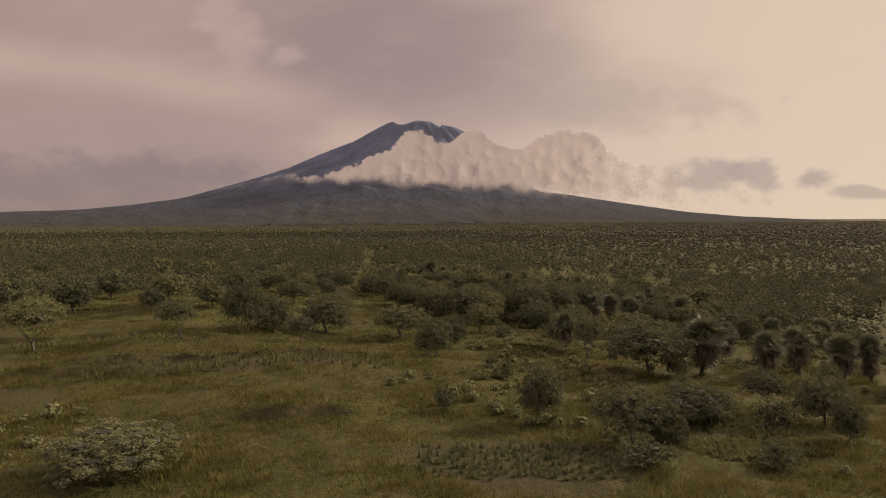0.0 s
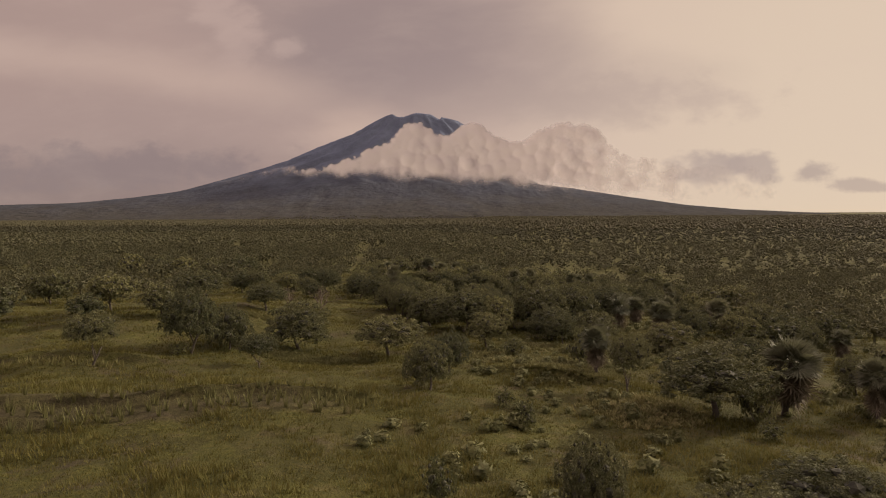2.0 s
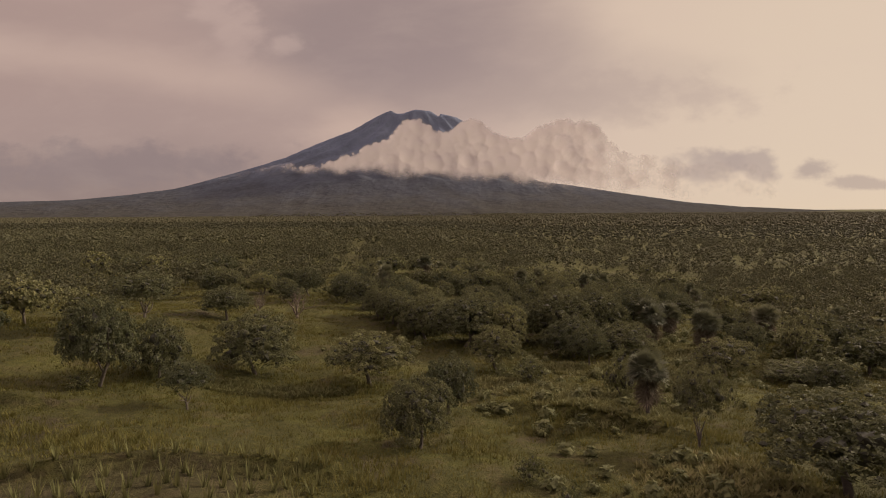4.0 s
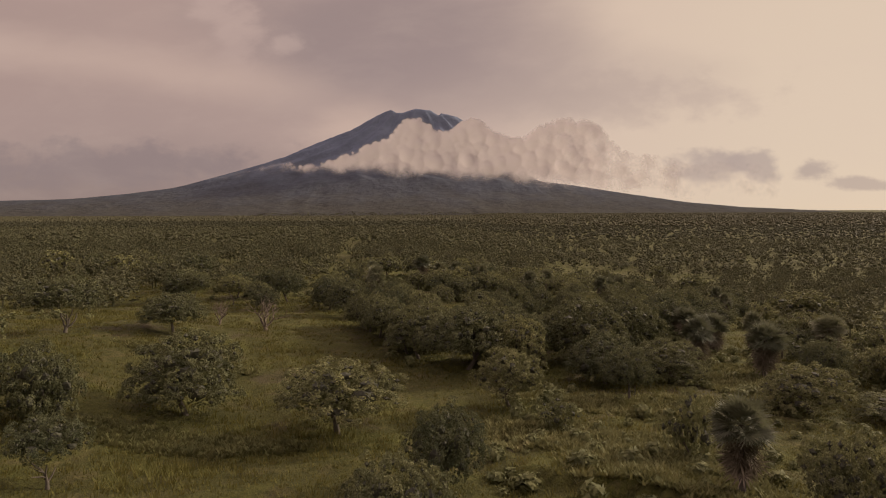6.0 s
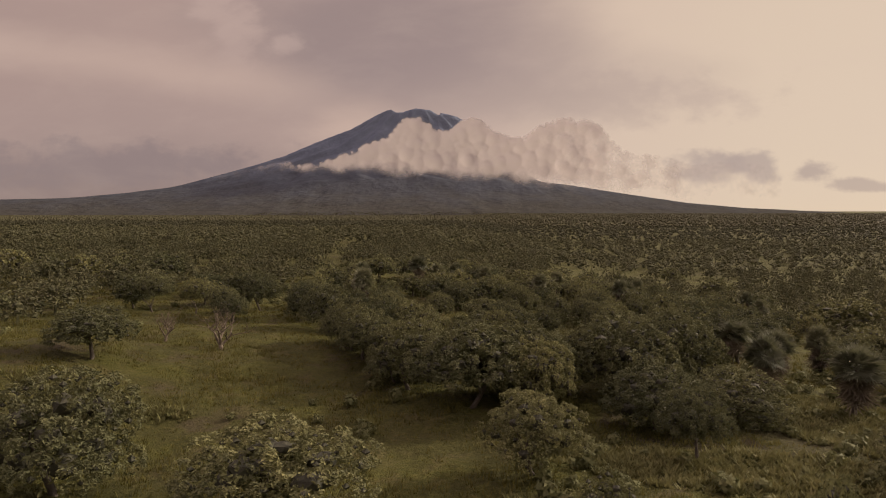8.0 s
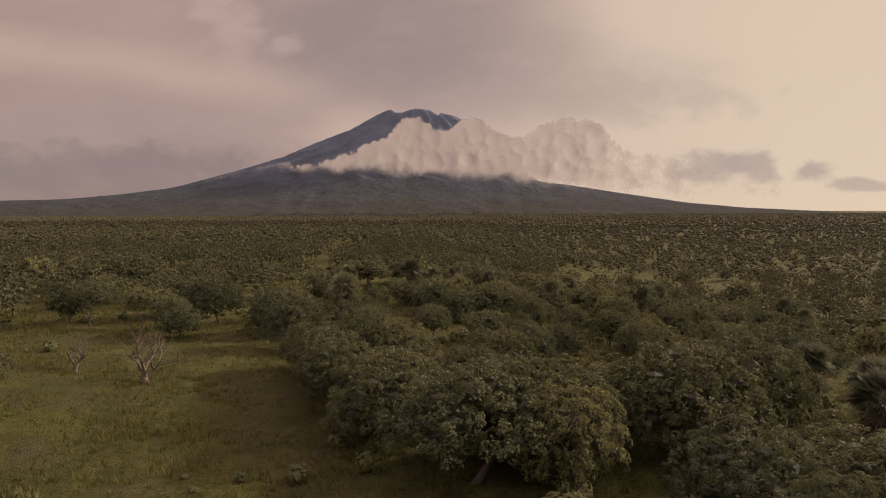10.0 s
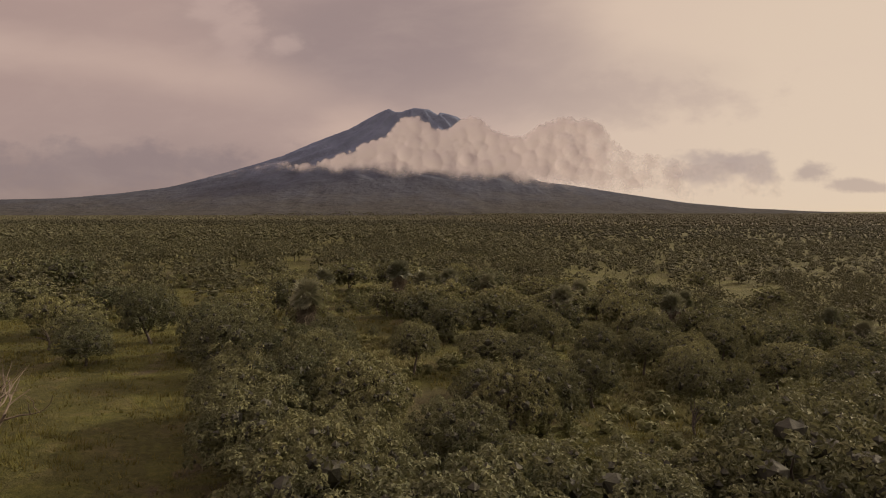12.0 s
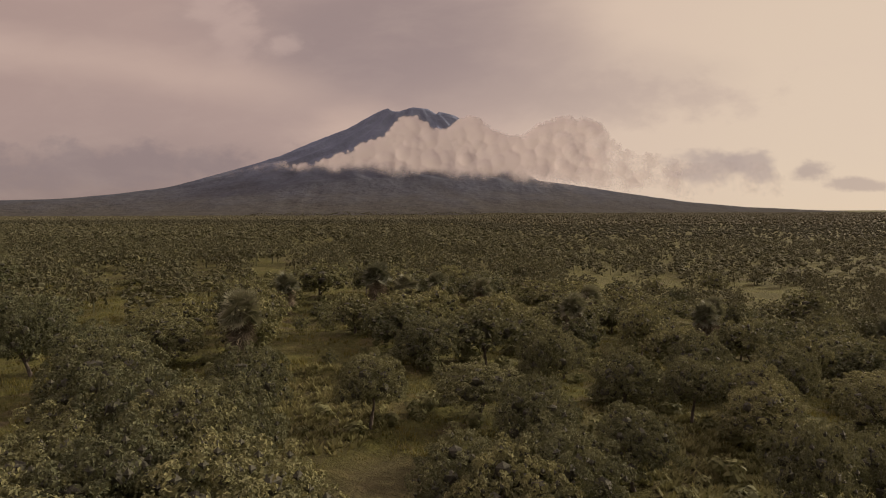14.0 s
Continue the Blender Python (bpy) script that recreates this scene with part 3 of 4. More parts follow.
def broad_tree(seed, clumps, leaves, leaf, low, label, stems=4, lobes=9, each=6, span=1.5, infill=150):
    """A broad-crowned tree six metres wide and five high."""
    rng = np.random.default_rng(seed)
    top = new("tree")
    tagged(top, label, "tree", "savanna trees")
    part("trunk", mesh_from("trunk", *limbs(rng, 5.0, 2.0, stems, 0.17, 1, 0.7, 0.5 if stems < 5 else 0.3), None, [BARK]), top, "forked grey-brown trunk")
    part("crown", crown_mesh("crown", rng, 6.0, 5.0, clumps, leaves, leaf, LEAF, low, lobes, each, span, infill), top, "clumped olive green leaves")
    return top


def shrub_plant(seed, label):
    rng = np.random.default_rng(seed)
    top = new("shrub")
    tagged(top, label, "shrub", "shrubs")
    part("stem", mesh_from("stem", *limbs(rng, 2.0, 1.0, 4, 0.05, 1), None, [BARK]), top)
    part("foliage", crown_mesh("foliage", rng, 3.0, 2.2, 30, 9, 0.15, LEAF_DRY, -0.12, 6, 5, 1.7, 110), top)
    return top


def palm_tree(seed, label):
    """A fan palm: ringed trunk, ball of stiff fans, skirt of dead ones."""
    rng = np.random.default_rng(seed)
    top = new("palm")
    tagged(top, label, "palm", "fan palms")
    H = 4.2
    zs = np.linspace(-0.3, H, 12)
    lean = rng.normal(size=2) * 0.10
    pts = [(lean[0] * z, lean[1] * z, z) for z in zs]
    part("trunk", mesh_from("trunk", *tube(pts, [0.18 + 0.03 * (i % 2) - 0.005 * i for i in range(12)], 8), None, [BARK]), top, "ringed dark palm trunk")
    head = np.array([lean[0] * H, lean[1] * H, H])

    def fans(count, lo, hi, reach, blades, mat, name, label_, drop=0.0):
        vs, tris, k = [], [], 0
        for i in range(count):
            w = 2.4 * i + rng.normal() * 0.25
            e = rng.uniform(lo, hi)
            way = np.array([math.cos(w) * math.cos(e), math.sin(w) * math.cos(e), math.sin(e)])
            side = unit(np.cross(way, (0, 0, 1.0)))
            up = np.cross(side, way)
            roll = rng.uniform(-1.2, 1.2)
            side, up = side * math.cos(roll) + up * math.sin(roll), up * math.cos(roll) - side * math.sin(roll)
            stalk = reach * rng.uniform(0.3, 0.65)
            root = head * np.array([1, 1, 1 - drop * rng.uniform()])
            hub = root + way * stalk
            vs += [root + side * 0.03, root - side * 0.03, hub]
            tris.append([k, k + 1, k + 2])
            k += 3
            for j in range(blades):
                a = (j / (blades - 1) - 0.5) * 3.6
                L = reach * 0.6 * rng.uniform(0.7, 1.15) * (1 - 0.05 * a * a)
                tip = hub + (way * math.cos(a) + side * math.sin(a)) * L + up * L * 0.16 * abs(a) - np.array([0, 0, 0.05 * L])
                across = (side * math.cos(a) - way * math.sin(a)) * 0.055
                mid_ = hub + (tip - hub) * 0.5 + np.array([0, 0, 0.05 * L])
                vs += [hub, mid_ + across, tip, mid_ - across]
                tris += [[k, k + 1, k + 2], [k, k + 2, k + 3]]
                k += 4
        return part(name, mesh_from(name, np.array(vs), None, np.array(tris), [mat]), top, label_)

    fans(64, -0.75, 1.45, 1.85, 17, PALM_LEAF, "crown", "stiff grey-green palm fans")
    fans(72, -1.5, -0.8, 1.8, 9, PALM_DEAD, "dead_skirt", "drooping dry brown fans", 0.5)
    return top


def bare_tree(seed, label):
    rng = np.random.default_rng(seed)
    top = new("bare_tree")
    tagged(top, label, "tree", "bare trees")
    part("trunk", mesh_from("trunk", *limbs(rng, 5.2, 2.5, 6, 0.2, 3, 0.8, 0.26), None, [DEAD_WOOD]), top)
    return top


NEAR_LABEL = "broad-crowned olive green tree standing in grass"
HERO = Kind([broad_tree(10 + i, 110, 13, 0.15, (0.04, -0.04, 0.14, 0.0, 0.08)[i], NEAR_LABEL, 4, (13, 15, 11, 14, 12)[i], 8, (1.75, 1.9, 1.6, 1.85, 1.7)[i], 520) for i in range(5)], 6.0, 5.0)
UMBRELLA = Kind([broad_tree(15 + i, 90, 13, 0.15, 0.32, "spreading tree with bare forked stems under a round crown", 6, 10, 8, 1.4, 400) for i in range(3)], 6.0, 5.0)
NEAR = Kind([broad_tree(20 + i, 48, 8, 0.33, (0.06, 0.0, 0.16, -0.03, 0.2)[i], NEAR_LABEL, 4, 10, 5, 1.7, 200) for i in range(5)], 6.0, 5.0)
FAR = Kind([broad_tree(40 + i, 36, 6, 0.45, (0.08, 0.0, 0.16, 0.04)[i], "dark green tree of the open woodland", 4, 8, 4, 1.6, 70) for i in range(4)], 6.0, 5.0)
SHRUBS = Kind([shrub_plant(60 + i, "low olive brown shrub growing in the grass") for i in range(3)], 3.0, 2.2)
PALMS = Kind([palm_tree(70 + i, "fan palm with stiff leaves and a skirt of dry fronds") for i in range(3)], 4.4, 6.0)
BARES = Kind([bare_tree(80 + i, "leafless dry tree with thin forking branches") for i in range(2)], 3.2, 4.0)
taken = []
turner = random.Random(11)


def plant(kind, x, y, width, height):
    """Stands a plant on the land, scaled to its width and height."""
    n = kind.count
    kind.count += 1
    proto = kind.protos[n % len(kind.protos)]
    sx, sz = width / kind.width, height / kind.height
    m = Matrix.LocRotScale((x, y, float(ground_z(x, y)) - 0.05), Euler((0, 0, turner.uniform(0, 6.28))), (sx * turner.uniform(0.94, 1.06), sx, sz))
    if n < len(kind.protos):
        proto.matrix_basis = m
    else:
        c = copy_thing(proto, Matrix.Identity(4))
        c.matrix_basis = m
    taken.append((x, y, width))


def tree(x, y, w, h):
    plant(HERO if y < 172 and abs(x) < 42 else NEAR if y < 230 and abs(x) < 90 else FAR, x, y, w * 1.08, h)


def umbrella(x, y, w, h):
    plant(UMBRELLA, x, y, w * 1.05, h)


def shrub(x, y, w, h):
    plant(SHRUBS, x, y, w, h)


def palm(x, y, w, h):
    plant(PALMS, x, y, w, h)


def bare(x, y, w, h):
    plant(BARES, x, y, w, h)


bare(-30.3, 134.0, 5.4, 5.2)
bare(-37.5, 135.4, 3.4, 4.2)
palm(44.2, 67.2, 4.6, 5.9)
palm(48.2, 68.8, 4.0, 6.1)
palm(36.6, 69.9, 4.8, 5.9)
palm(29.5, 72.2, 7.0, 7.4)
palm(42.9, 74.9, 5.2, 6.3)
palm(14.5, 85.5, 4.8, 5.6)
palm(33.6, 123.6, 5.7, 6.6)
palm(26.8, 126.8, 5.0, 6.6)
palm(32.3, 135.4, 5.7, 5.7)
palm(49.5, 137.4, 6.3, 6.3)
palm(41.0, 142.1, 4.4, 6.3)
palm(31.0, 142.1, 5.6, 5.2)
palm(76.8, 164.1, 4.4, 4.8)
palm(-20.0, 168.3, 4.5, 6.8)
palm(-9.7, 202.8, 4.8, 5.3)
palm(-14.0, 204.5, 5.8, 6.7)
shrub(12.3, 35.4, 3.9, 1.9)
shrub(21.6, 36.9, 3.3, 2.2)
shrub(26.1, 46.9, 3.7, 2.7)
shrub(-2.2, 48.2, 2.2, 2.7)
shrub(4.4, 63.8, 2.1, 2.5)
shrub(25.2, 68.4, 3.1, 4.2)
shrub(2.9, 69.2, 1.9, 1.7)
shrub(-34.8, 83.2, 2.8, 1.4)
shrub(14.1, 92.4, 3.9, 4.8)
shrub(5.7, 98.8, 3.5, 2.5)
shrub(-12.5, 169.1, 1.5, 1.4)
shrub(-16.9, 186.8, 2.7, 2.3)
shrub(-20.2, 187.6, 2.3, 2.1)
tree(-21.5, 29.6, 7.4, 3.2)
tree(15.2, 39.8, 2.8, 3.2)
tree(12.9, 41.2, 6.2, 4.6)
tree(29.4, 41.8, 2.6, 3.5)
tree(6.4, 46.1, 3.6, 5.0)
tree(30.7, 47.4, 4.7, 4.5)
tree(20.6, 49.5, 6.9, 3.8)
umbrella(28.3, 52.6, 4.2, 4.0)
umbrella(-56.2, 69.8, 8.4, 6.6)
tree(22.3, 70.3, 10.6, 6.6)
umbrella(-39.7, 74.7, 5.3, 5.5)
tree(-4.5, 74.7, 4.8, 5.1)
umbrella(16.4, 78.4, 4.6, 6.0)
umbrella(-24.4, 81.4, 4.2, 3.9)
tree(-34.1, 84.8, 6.5, 7.7)
tree(-2.8, 85.3, 4.7, 5.1)
tree(-74.6, 88.7, 7.5, 7.2)
tree(-31.4, 90.1, 5.0, 5.9)
tree(-11.3, 95.0, 8.8, 5.6)
tree(-68.3, 96.1, 7.5, 5.8)
tree(-54.9, 96.7, 4.6, 3.9)
tree(-24.5, 98.1, 8.4, 6.8)
tree(-47.1, 102.8, 5.8, 5.0)
tree(2.2, 104.0, 6.0, 5.1)
tree(-55.9, 104.6, 6.7, 5.6)
tree(38.4, 106.2, 8.4, 2.7)
tree(30.0, 107.2, 7.4, 4.6)
tree(13.9, 108.9, 4.8, 5.1)
tree(49.7, 111.3, 8.0, 5.2)
tree(-74.1, 116.6, 6.4, 6.1)
tree(4.1, 117.7, 6.0, 6.3)
tree(-1.9, 118.3, 9.3, 7.2)
tree(-0.4, 121.6, 6.2, 6.5)
tree(3.2, 122.0, 8.8, 6.8)
tree(-37.2, 121.0, 7.8, 5.0)
tree(-7.6, 123.6, 7.4, 6.6)
tree(7.8, 124.3, 8.1, 5.9)
tree(12.7, 125.0, 10.3, 8.2)
tree(18.6, 128.2, 9.1, 8.2)
tree(-12.5, 130.1, 6.8, 6.2)
tree(43.0, 138.6, 6.4, 5.1)
tree(19.7, 134.1, 8.2, 6.3)
tree(-12.3, 136.1, 6.0, 6.3)
tree(1.5, 139.3, 5.0, 5.3)
tree(29.0, 145.7, 8.4, 6.0)
tree(-12.0, 140.8, 6.0, 6.3)
tree(3.6, 141.2, 5.0, 5.3)
tree(-17.5, 142.1, 6.0, 5.8)
tree(-0.4, 142.0, 4.7, 4.8)
umbrella(-46.5, 115.0, 8.6, 6.2)
tree(-15.4, 143.4, 6.4, 6.8)
tree(-11.6, 144.0, 5.5, 5.8)
umbrella(14.1, 142.2, 4.0, 5.4)
umbrella(17.4, 143.2, 3.7, 5.0)
umbrella(14.8, 133.6, 5.2, 5.8)
tree(-22.4, 152.5, 7.2, 6.4)
tree(8.4, 148.2, 4.2, 4.4)
tree(-37.4, 154.9, 4.9, 4.1)
tree(3.5, 151.2, 4.8, 4.8)
umbrella(-40.0, 158.2, 5.1, 4.5)
tree(-6.5, 154.7, 4.7, 4.8)
tree(-27.3, 159.5, 6.6, 5.8)
umbrella(-46.1, 162.1, 5.3, 5.5)
umbrella(-54.1, 163.7, 6.4, 6.0)
tree(-36.5, 165.2, 6.1, 6.4)
tree(19.8, 159.8, 4.8, 4.8)
tree(11.7, 163.7, 4.7, 4.8)
tree(-59.0, 166.7, 6.2, 5.7)
tree(16.0, 161.3, 4.7, 4.8)
tree(-48.8, 171.4, 5.9, 4.6)
tree(55.8, 171.7, 4.8, 5.0)
tree(-3.9, 169.9, 5.5, 4.4)
tree(-44.0, 177.4, 6.3, 5.3)
tree(1.2, 173.4, 7.0, 5.3)
tree(-64.7, 183.6, 7.2, 4.9)
tree(-53.2, 184.0, 6.4, 4.6)
tree(71.5, 187.7, 12.1, 6.8)
tree(-72.7, 203.5, 9.8, 7.4)
tree(12.9, 196.5, 8.2, 4.8)
tree(-83.0, 203.9, 7.9, 6.8)
tree(-109.8, 204.3, 8.0, 7.6)
tree(-99.7, 204.6, 8.0, 7.2)
tree(-92.8, 205.5, 7.3, 6.9)
tree(-24.0, 211.5, 8.6, 6.2)
tree(47.4, 212.0, 8.3, 4.5)
tree(72.8, 226.5, 8.0, 5.4)
tree(29.5, 228.1, 3.8, 3.8)
tree(51.3, 235.7, 8.4, 4.0)
tree(66.0, 238.4, 9.4, 8.0)
tree(25.4, 245.2, 4.6, 4.4)
tree(45.9, 252.9, 6.1, 5.7)
tree(37.3, 271.3, 8.3, 5.3)
tree(50.7, 287.4, 6.4, 5.8)
tree(82.3, 326.1, 8.4, 6.9)
tree(-2.0, 132.5, 6.0, 5.0)
tree(2.4, 131.0, 4.4, 4.1)
shrub(8.1, 132.5, 5.2, 3.7)
tree(-6.6, 128.2, 5.8, 5.8)
tree(-14.0, 133.9, 6.4, 6.0)
tree(-9.3, 126.7, 6.0, 5.8)
tree(-8.1, 135.8, 6.8, 6.0)
tree(-16.2, 138.7, 6.0, 6.0)


# ---------------------------------------------------------------- woodland between the measured trees
def open_land(x, y):
    """Grass without trees: the meadow in front, the glade to the west and small clearings."""
    if y < 116 and x < 55:
        return True
    if -62 < x < -9 - 0.52 * (y - 118) and y < 182:
        return True
    if x < -18 and y < 135:
        return True
    if (144 < y < 193 and abs(x + 7 + 0.28 * (y - 145)) < 4.4) or (x - 11) ** 2 / 36 + (y - 156.5) ** 2 / 60 < 1 or (x + 3) ** 2 / 14 + (y - 147) ** 2 / 19 < 1:
        return True
    if 104 < y < 185 and abs(x - 27 - 0.45 * (y - 108)) < 5:
        return True
    if 5.5 < x < 13.5 and 134.5 < y < 148:
        return True
    return False


def free(x, y, w, spots):
    return all((x - a) ** 2 + (y - b) ** 2 > (0.47 * (w + c)) ** 2 for a, b, c in spots)


filler = random.Random(5)
made = tries = 0
while made < 105 and tries < 9000:
    tries += 1
    x, y = filler.uniform(-32, 62), filler.uniform(112, 240)
    if open_land(x, y):
        continue
    w = filler.uniform(4.2, 8.0)
    if not free(x, y, w, taken):
        continue
    if y > 185 and filler.random() < 0.2:
        palm(x, y, 4.4, filler.uniform(5.0, 6.8))
    elif filler.random() < 0.1:
        shrub(x, y, w * 0.5, w * 0.34)
    else:
        tree(x, y, w, filler.uniform(3.8, 5.6))
    made += 1


made = tries = 0
while made < 30 and tries < 4000:      # thicket of palms, shrubs and trees east of the meadow
    tries += 1
    x, y = filler.uniform(24, 74), filler.uniform(56, 116)
    w = filler.uniform(3.2, 6.5)
    if x < 0.3 * y + 4 or abs(x - 27 - 0.45 * (y - 108)) < 5 or not free(x, y, w, taken):
        continue
    pick = filler.random()
    if pick < 0.3:
        palm(x, y, filler.uniform(3.8, 4.8), filler.uniform(4.6, 6.2))
    elif pick < 0.55:
        shrub(x, y, w * 0.6, w * 0.4)
    else:
        tree(x, y, w, filler.uniform(3.4, 5.0))
    made += 1


def woodland(name, near, far, half, spacing, shape, label, seed, thin=0.0, leaf=LEAF):
    """Distant trees past counting, in one mesh. shape gives (quads, tris) of one tree of unit width and height."""
    rng = np.random.default_rng(seed)
    templates = [shape(np.random.default_rng(seed + 10 + i)) for i in range(5)]
    count = int((far - near) * 2 * half * (near + far) / 2 / spacing ** 2)
    ys = np.sqrt(rng.uniform(near ** 2, far ** 2, count))
    xs = rng.uniform(-half, half - 0.14, count) * ys
    keep = np.ones(count, bool)
    cell = {}
    for i in range(count):
        if thin and lumps(xs[i], ys[i], 38.0, 3) > thin:
            keep[i] = False
            continue
        k = (int(xs[i] // (spacing * 0.55)), int(ys[i] // (spacing * 0.55)))
        if k in cell or (ys[i] < 330 and (open_land(xs[i], ys[i]) or not free(xs[i], ys[i], 4.0, taken))) or (ys[i] < 240 and -32 < xs[i] < 62):
            keep[i] = False
            continue
        cell[k] = 1
    xs, ys = xs[keep], ys[keep]
    zs = np.maximum(ground_z(xs, ys), np.where(ys > 1300, volcano_z(xs, ys), -99.0))
    V, Q, T, k = [], [], [], 0
    for i in range(len(xs)):
        v_, q_, t_ = templates[i % 5]
        w = rng.uniform(4.2, 8.2)
        h = rng.uniform(3.8, 6.6)
        a = rng.uniform(0, 6.28)
        c, s = math.cos(a) * w, math.sin(a) * w
        p = np.stack([v_[:, 0] * c - v_[:, 1] * s + xs[i], v_[:, 0] * s + v_[:, 1] * c + ys[i], v_[:, 2] * h + zs[i] - 0.1], 1)
        V.append(p)
        Q.append(q_ + k)
        T.append(t_ + k)
        k += len(p)
    me = mesh_from(name, np.concatenate(V), np.concatenate(Q), np.concatenate(T), [leaf], smooth_faces=False)
    ob = new(name, me)
    tagged(ob, label, "woodland", kind="stuff")
    return ob


def mid_shape(rng):
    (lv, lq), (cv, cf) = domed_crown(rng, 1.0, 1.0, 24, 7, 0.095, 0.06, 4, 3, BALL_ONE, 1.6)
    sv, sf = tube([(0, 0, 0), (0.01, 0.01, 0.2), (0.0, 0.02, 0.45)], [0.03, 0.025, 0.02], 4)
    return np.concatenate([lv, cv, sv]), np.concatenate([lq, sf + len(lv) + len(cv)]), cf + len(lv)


def far_shape(rng):
    tv, tf = join(crown_pieces(rng, 1.0, 1.0, 6, 14, 0.14, 0.1, 1.6, 0.8, OCTA))
    sv, sf = tube([(0, 0, 0), (0, 0, 0.45)], [0.03, 0.02], 3)
    return np.concatenate([tv, sv]), sf + len(tv), tf


def dim_shape(rng):
    tv, tf = join(crown_pieces(rng, 1.0, 1.0, 3, 5, 0.2, 0.15, 2.2, 0.95, OCTA))
    return tv, np.zeros((0, 4), int), tf


def distant_shape(rng):
    """Eight faces are enough for a treetop that is a kilometre off."""
    v_ = np.array([(0.5, 0, 0.55), (0, 0.5, 0.6), (-0.5, 0, 0.55), (0, -0.5, 0.6), (0.05, 0.0, 1.0), (0, 0, 0.0)]) * (1 + 0.2 * rng.normal(size=(6, 3)))
    t_ = np.array([[0, 1, 4], [1, 2, 4], [2, 3, 4], [3, 0, 4], [1, 0, 5], [2, 1, 5], [3, 2, 5], [0, 3, 5]])
    return v_, np.zeros((0, 4), int), t_


woodland("open_woodland", 60, 350, 0.84, 8.0, mid_shape, "scattered olive green trees of the open woodland", 100, 0.8, LEAF_MID)
woodland("far_woodland", 350, 640, 0.84, 8.0, far_shape, "dense brownish green treetops on the plain", 200, 0.95, LEAF_MID)
woodland("hazy_woodland", 640, 1050, 0.84, 8.4, dim_shape, "dense shade-dulled green treetops far out on the plain", 250, 1.1, LEAF_FAR)
woodland("distant_woodland", 1050, 3100, 0.84, 14.0, distant_shape, "shade-darkened treetops on the foot of the volcano", 300, 0.0, LEAF_FAR)


# ---------------------------------------------------------------- grass, undergrowth and crops
def blades(xs, ys, tall, count, reach, lean, width, rng):
    """Upright blades round each spot: triangles."""
    V = []
    n = len(xs)
    base = np.stack([xs, ys, ground_z(xs, ys) - 0.05], 1)
    for b in range(count):
        w = rng.uniform(0, 6.28, n)
        out = np.stack([np.cos(w), np.sin(w), np.zeros(n)], 1)
        side = np.stack([-np.sin(w), np.cos(w), np.zeros(n)], 1)
        foot = base + out * rng.uniform(0.05, 1.0, (n, 1)) * reach
        up = (tall * rng.uniform(0.7, 1.3, n))[:, None]
        tip = foot + out * up * lean * rng.uniform(0.3, 1.2, (n, 1)) + np.array([0, 0, 1.0]) * up
        wd = width * rng.uniform(0.6, 1.4, (n, 1))
        V.append(np.stack([foot - side * wd, foot + side * wd, tip], 1).reshape(-1, 3))
    v_ = np.concatenate(V)
    return v_, np.arange(len(v_)).reshape(-1, 3)


def stuff(name, pieces, mat, label, category):
    v_, f_ = join(pieces)
    ob = new(name, mesh_from(name, v_, None, f_, [mat], smooth_faces=False))
    return tagged(ob, label, category, kind="stuff")


def grass_field():
    rng = np.random.default_rng(7)
    n = 72000
    ys = 16 + 215 * rng.uniform(0, 1, n) ** 1.25
    xs = rng.uniform(-1, 0.85, n) * (16 + 0.6 * ys)
    mound = lumps(xs, ys, 3.2, 3, 1.0)
    keep = mound > rng.uniform(-1.4, 0.1, n)
    keep &= (ground_z(xs, ys + 0.25) - ground_z(xs, ys - 0.25)) < 0.3
    for fx, fy, rx, ry in FIELDS:
        keep &= ((xs - fx) / rx) ** 2 + ((ys - fy) / ry) ** 2 > 0.8
    xs, ys, mound = xs[keep], ys[keep], mound[keep]
    tall = 0.22 + 0.24 * np.clip(mound + 0.3, 0, 1.6)
    stuff("grass", [blades(xs, ys, tall, 8, 0.6, 0.7, 0.04, rng)], GRASS, "tall yellow-green grass tufts covering the meadow", "grass")


def bush_shape(rng, leaves=64):
    d = unit(rng.normal(size=(leaves, 3)) + np.array([0, 0, 0.4]))
    q, f = blades_of(d * 0.5 * rng.uniform(0.55, 1.15, (leaves, 1)) + np.array([0, 0, 0.42]), unit(d + rng.normal(size=(leaves, 3)) * 0.4), 0.36, 0.2, rng)
    b = BALL_ONE[0] * (1 + 0.2 * rng.normal(size=(len(BALL_ONE[0]), 1))) * 0.24 + np.array([0, 0, 0.28])
    return join([(q, f), (b, BALL_ONE[1])])


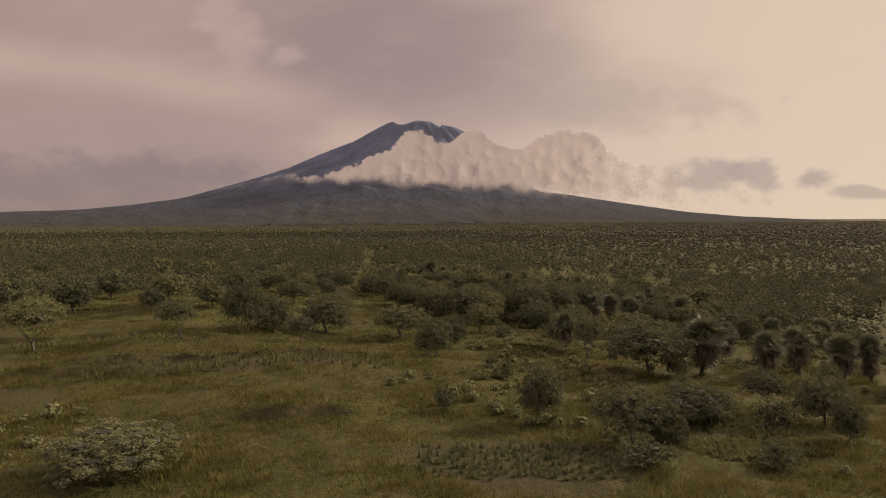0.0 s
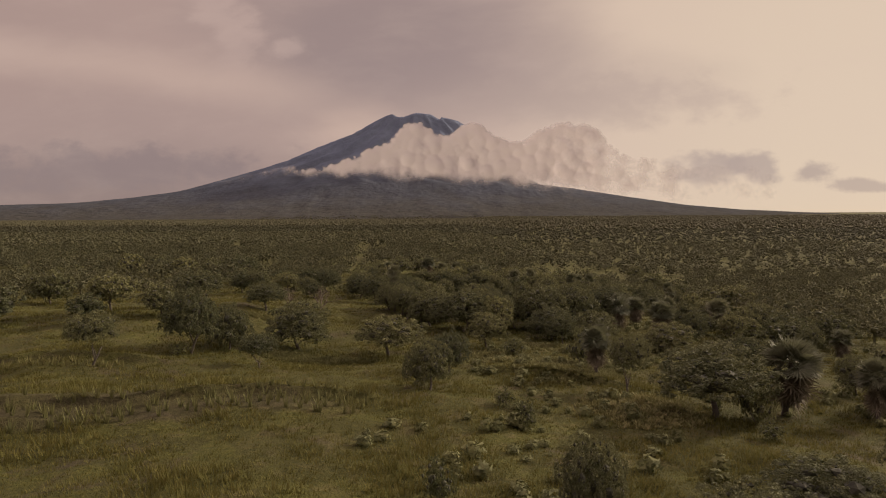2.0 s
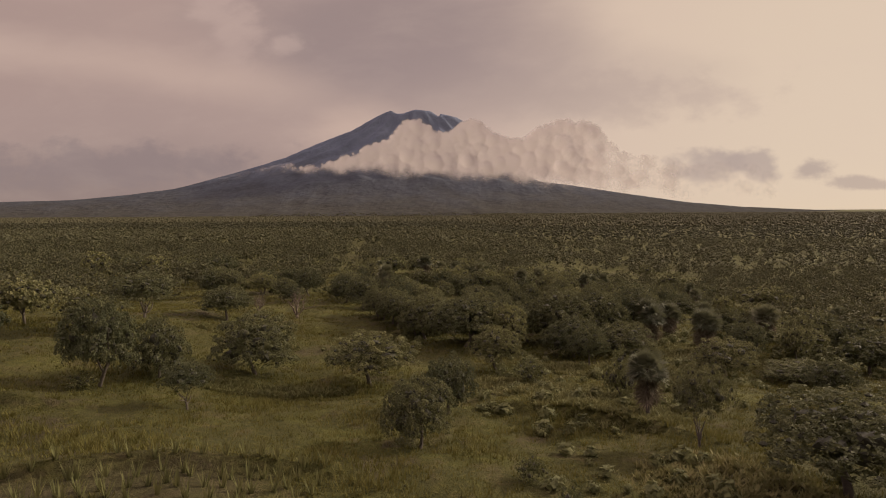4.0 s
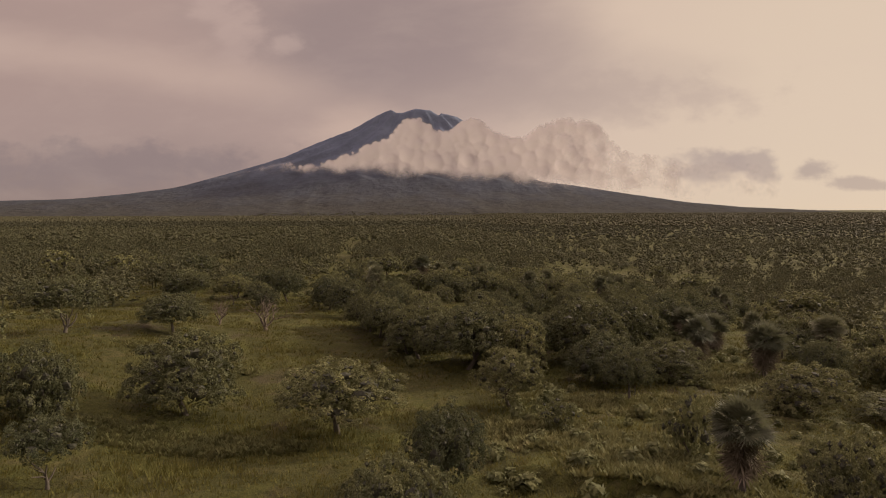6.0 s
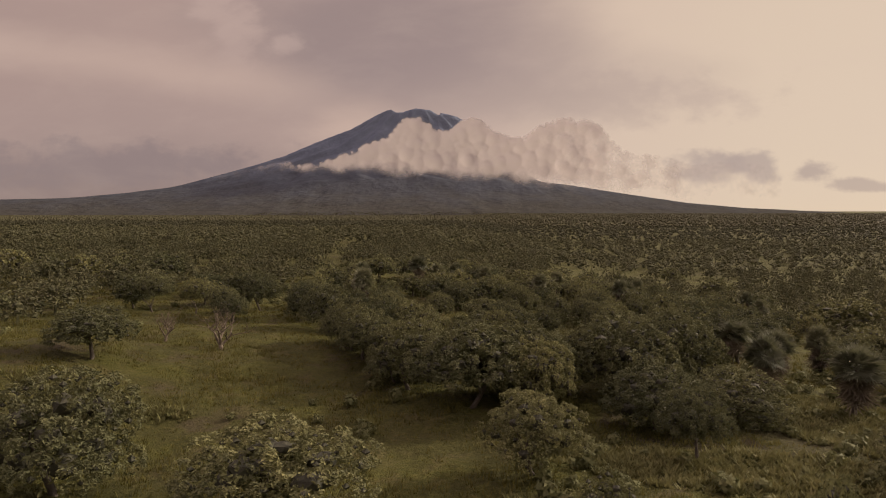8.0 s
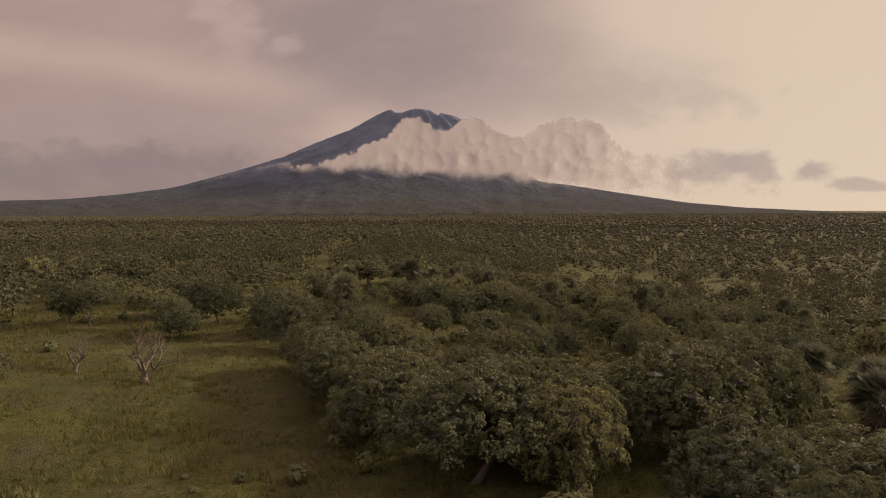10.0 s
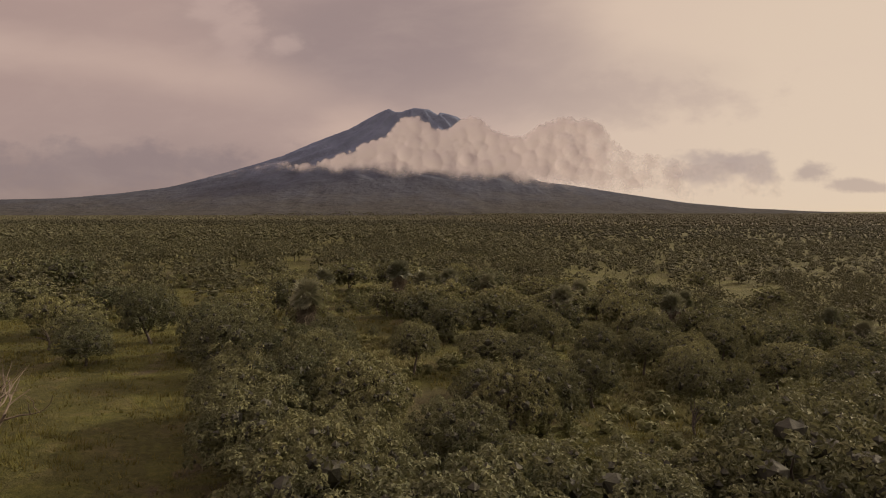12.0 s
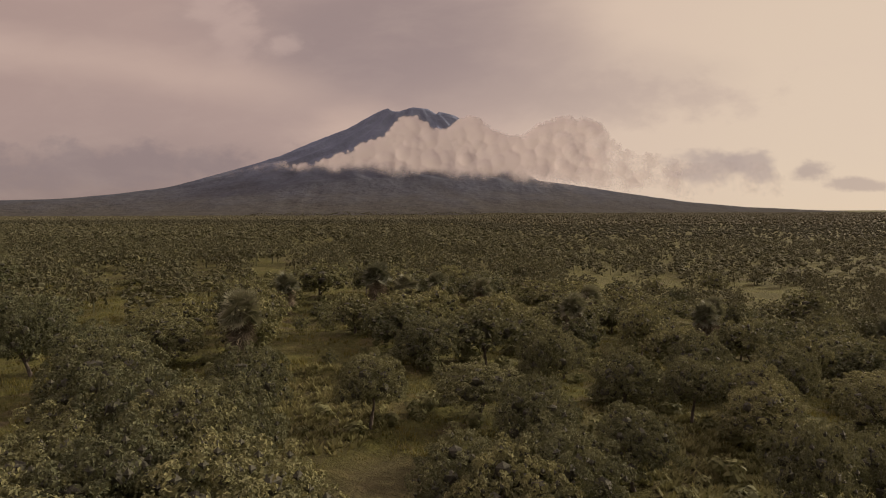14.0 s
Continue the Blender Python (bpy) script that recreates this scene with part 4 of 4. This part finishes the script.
def undergrowth():
    """Knee-high to chest-high bushes under and between the trees, thick along the hedge and on the east side."""
    rng = np.random.default_rng(17)
    shapes = [bush_shape(np.random.default_rng(30 + i)) for i in range(5)]
    pieces = []
    n = 0
    while n < 1700:
        x, y = rng.uniform(-70, 75), rng.uniform(28, 260)
        if not -0.86 * (y + 12) < x < 0.72 * (y + 12):
            continue
        wild = lumps(x, y, 9.0, 3, 2.0)
        if open_land(x, y):
            need = 0.75 if x < 2 else 0.05
            if x < -16 and y > 100:
                need = 1.0
        else:
            need = 0.1
        if wild < need:
            continue
        v_, f_ = shapes[n % 5]
        w = rng.uniform(0.5, 1.5) * (1.25 if not open_land(x, y) else 1.0)
        h = w * rng.uniform(0.6, 1.0)
        a = rng.uniform(0, 6.28)
        c, s = math.cos(a) * w, math.sin(a) * w
        pieces.append((np.stack([v_[:, 0] * c - v_[:, 1] * s + x, v_[:, 0] * s + v_[:, 1] * c + y, v_[:, 2] * h + float(ground_z(x, y)) - 0.05], 1), f_))
        n += 1
    stuff("undergrowth", pieces, LEAF_DRY, "low brown-green bushes and weeds between the trees", "undergrowth")


def crop_strip(name, x0, x1, middle, slope, deep, gap, tall, mat, label, seed):
    """Rows of plants along a field strip."""
    rng = np.random.default_rng(seed)
    xs, ys = [], []
    for row in np.arange(0, deep, gap * 1.6):
        for x in np.arange(x0, x1, gap):
            if rng.uniform() < 0.85:
                xs.append(x + rng.normal() * gap * 0.25)
                ys.append(middle + slope * x + row + 0.8 * math.sin(x * 0.23) + rng.normal() * gap * 0.3)
    xs, ys = np.array(xs), np.array(ys)
    stuff(name, [blades(xs, ys, np.full(len(xs), tall), 12, 0.14, 0.45, 0.07, rng)], mat, label, "crop")


def leafy_cover(name, cx, cy, rx, ry, count, label, seed):
    """A low carpet of broad-leaved plants on an oval plot."""
    rng = np.random.default_rng(seed)
    a, r = rng.uniform(0, 6.28, count), np.sqrt(rng.uniform(0, 1, count))
    xs, ys = cx + rx * r * np.cos(a) * rng.uniform(0.8, 1.15, count), cy + ry * r * np.sin(a) * rng.uniform(0.8, 1.15, count)
    stuff(name, [blades(xs, ys, rng.uniform(0.2, 0.5, count), 8, 0.22, 1.0, 0.11, rng)], CROP, label, "crop")


grass_field()
undergrowth()
crop_strip("maize_strip", -40, -9, 67.2, 0.33, 5.0, 0.95, 0.95, CROP, "strip of young maize rows along a terrace bank", 41)
crop_strip("maize_strip", -60, -36, 79.5, 0.13, 2.6, 1.0, 0.8, CROP, "thin row of young maize plants on a terrace", 42)
leafy_cover("bean_patch", 22, 44, 6, 6, 900, "leafy bean patch beside the shrubs", 43)
leafy_cover("bean_patch", 16, 71, 6, 5, 800, "leafy low crop patch under the trees", 44)
leafy_cover("bean_patch", 31, 119, 8, 9, 1800, "leafy low crop patch beside fan palms", 45)
leafy_cover("creeping_weeds", 15, 107, 11, 4, 1300, "low creeping weeds at the edge of the hedge", 50)
leafy_cover("creeping_weeds", 12, 90, 7, 8, 1300, "low creeping weeds between palms and shrubs", 51)
leafy_cover("creeping_weeds", -22, 92, 9, 2.2, 1000, "row of pale weeds across the meadow", 53)
leafy_cover("creeping_weeds", 4, 97, 7, 4, 900, "low creeping weeds between palms and shrubs", 54)
leafy_cover("creeping_weeds", -31, 112, 7, 2, 500, "row of pale weeds in the glade", 52)
crop_strip("dry_stubble", -3, 11, 32.0, 0.0, 7.0, 0.5, 0.45, LEAF_DRY, "dry brown stubble field at the meadow's edge", 46)
leafy_cover("weedy_patch", 13, 155.5, 6, 10, 1100, "weedy clearing with low leafy plants", 47)
leafy_cover("weedy_patch", -12, 157.5, 6, 10, 1100, "weedy clearing with low leafy plants", 48)
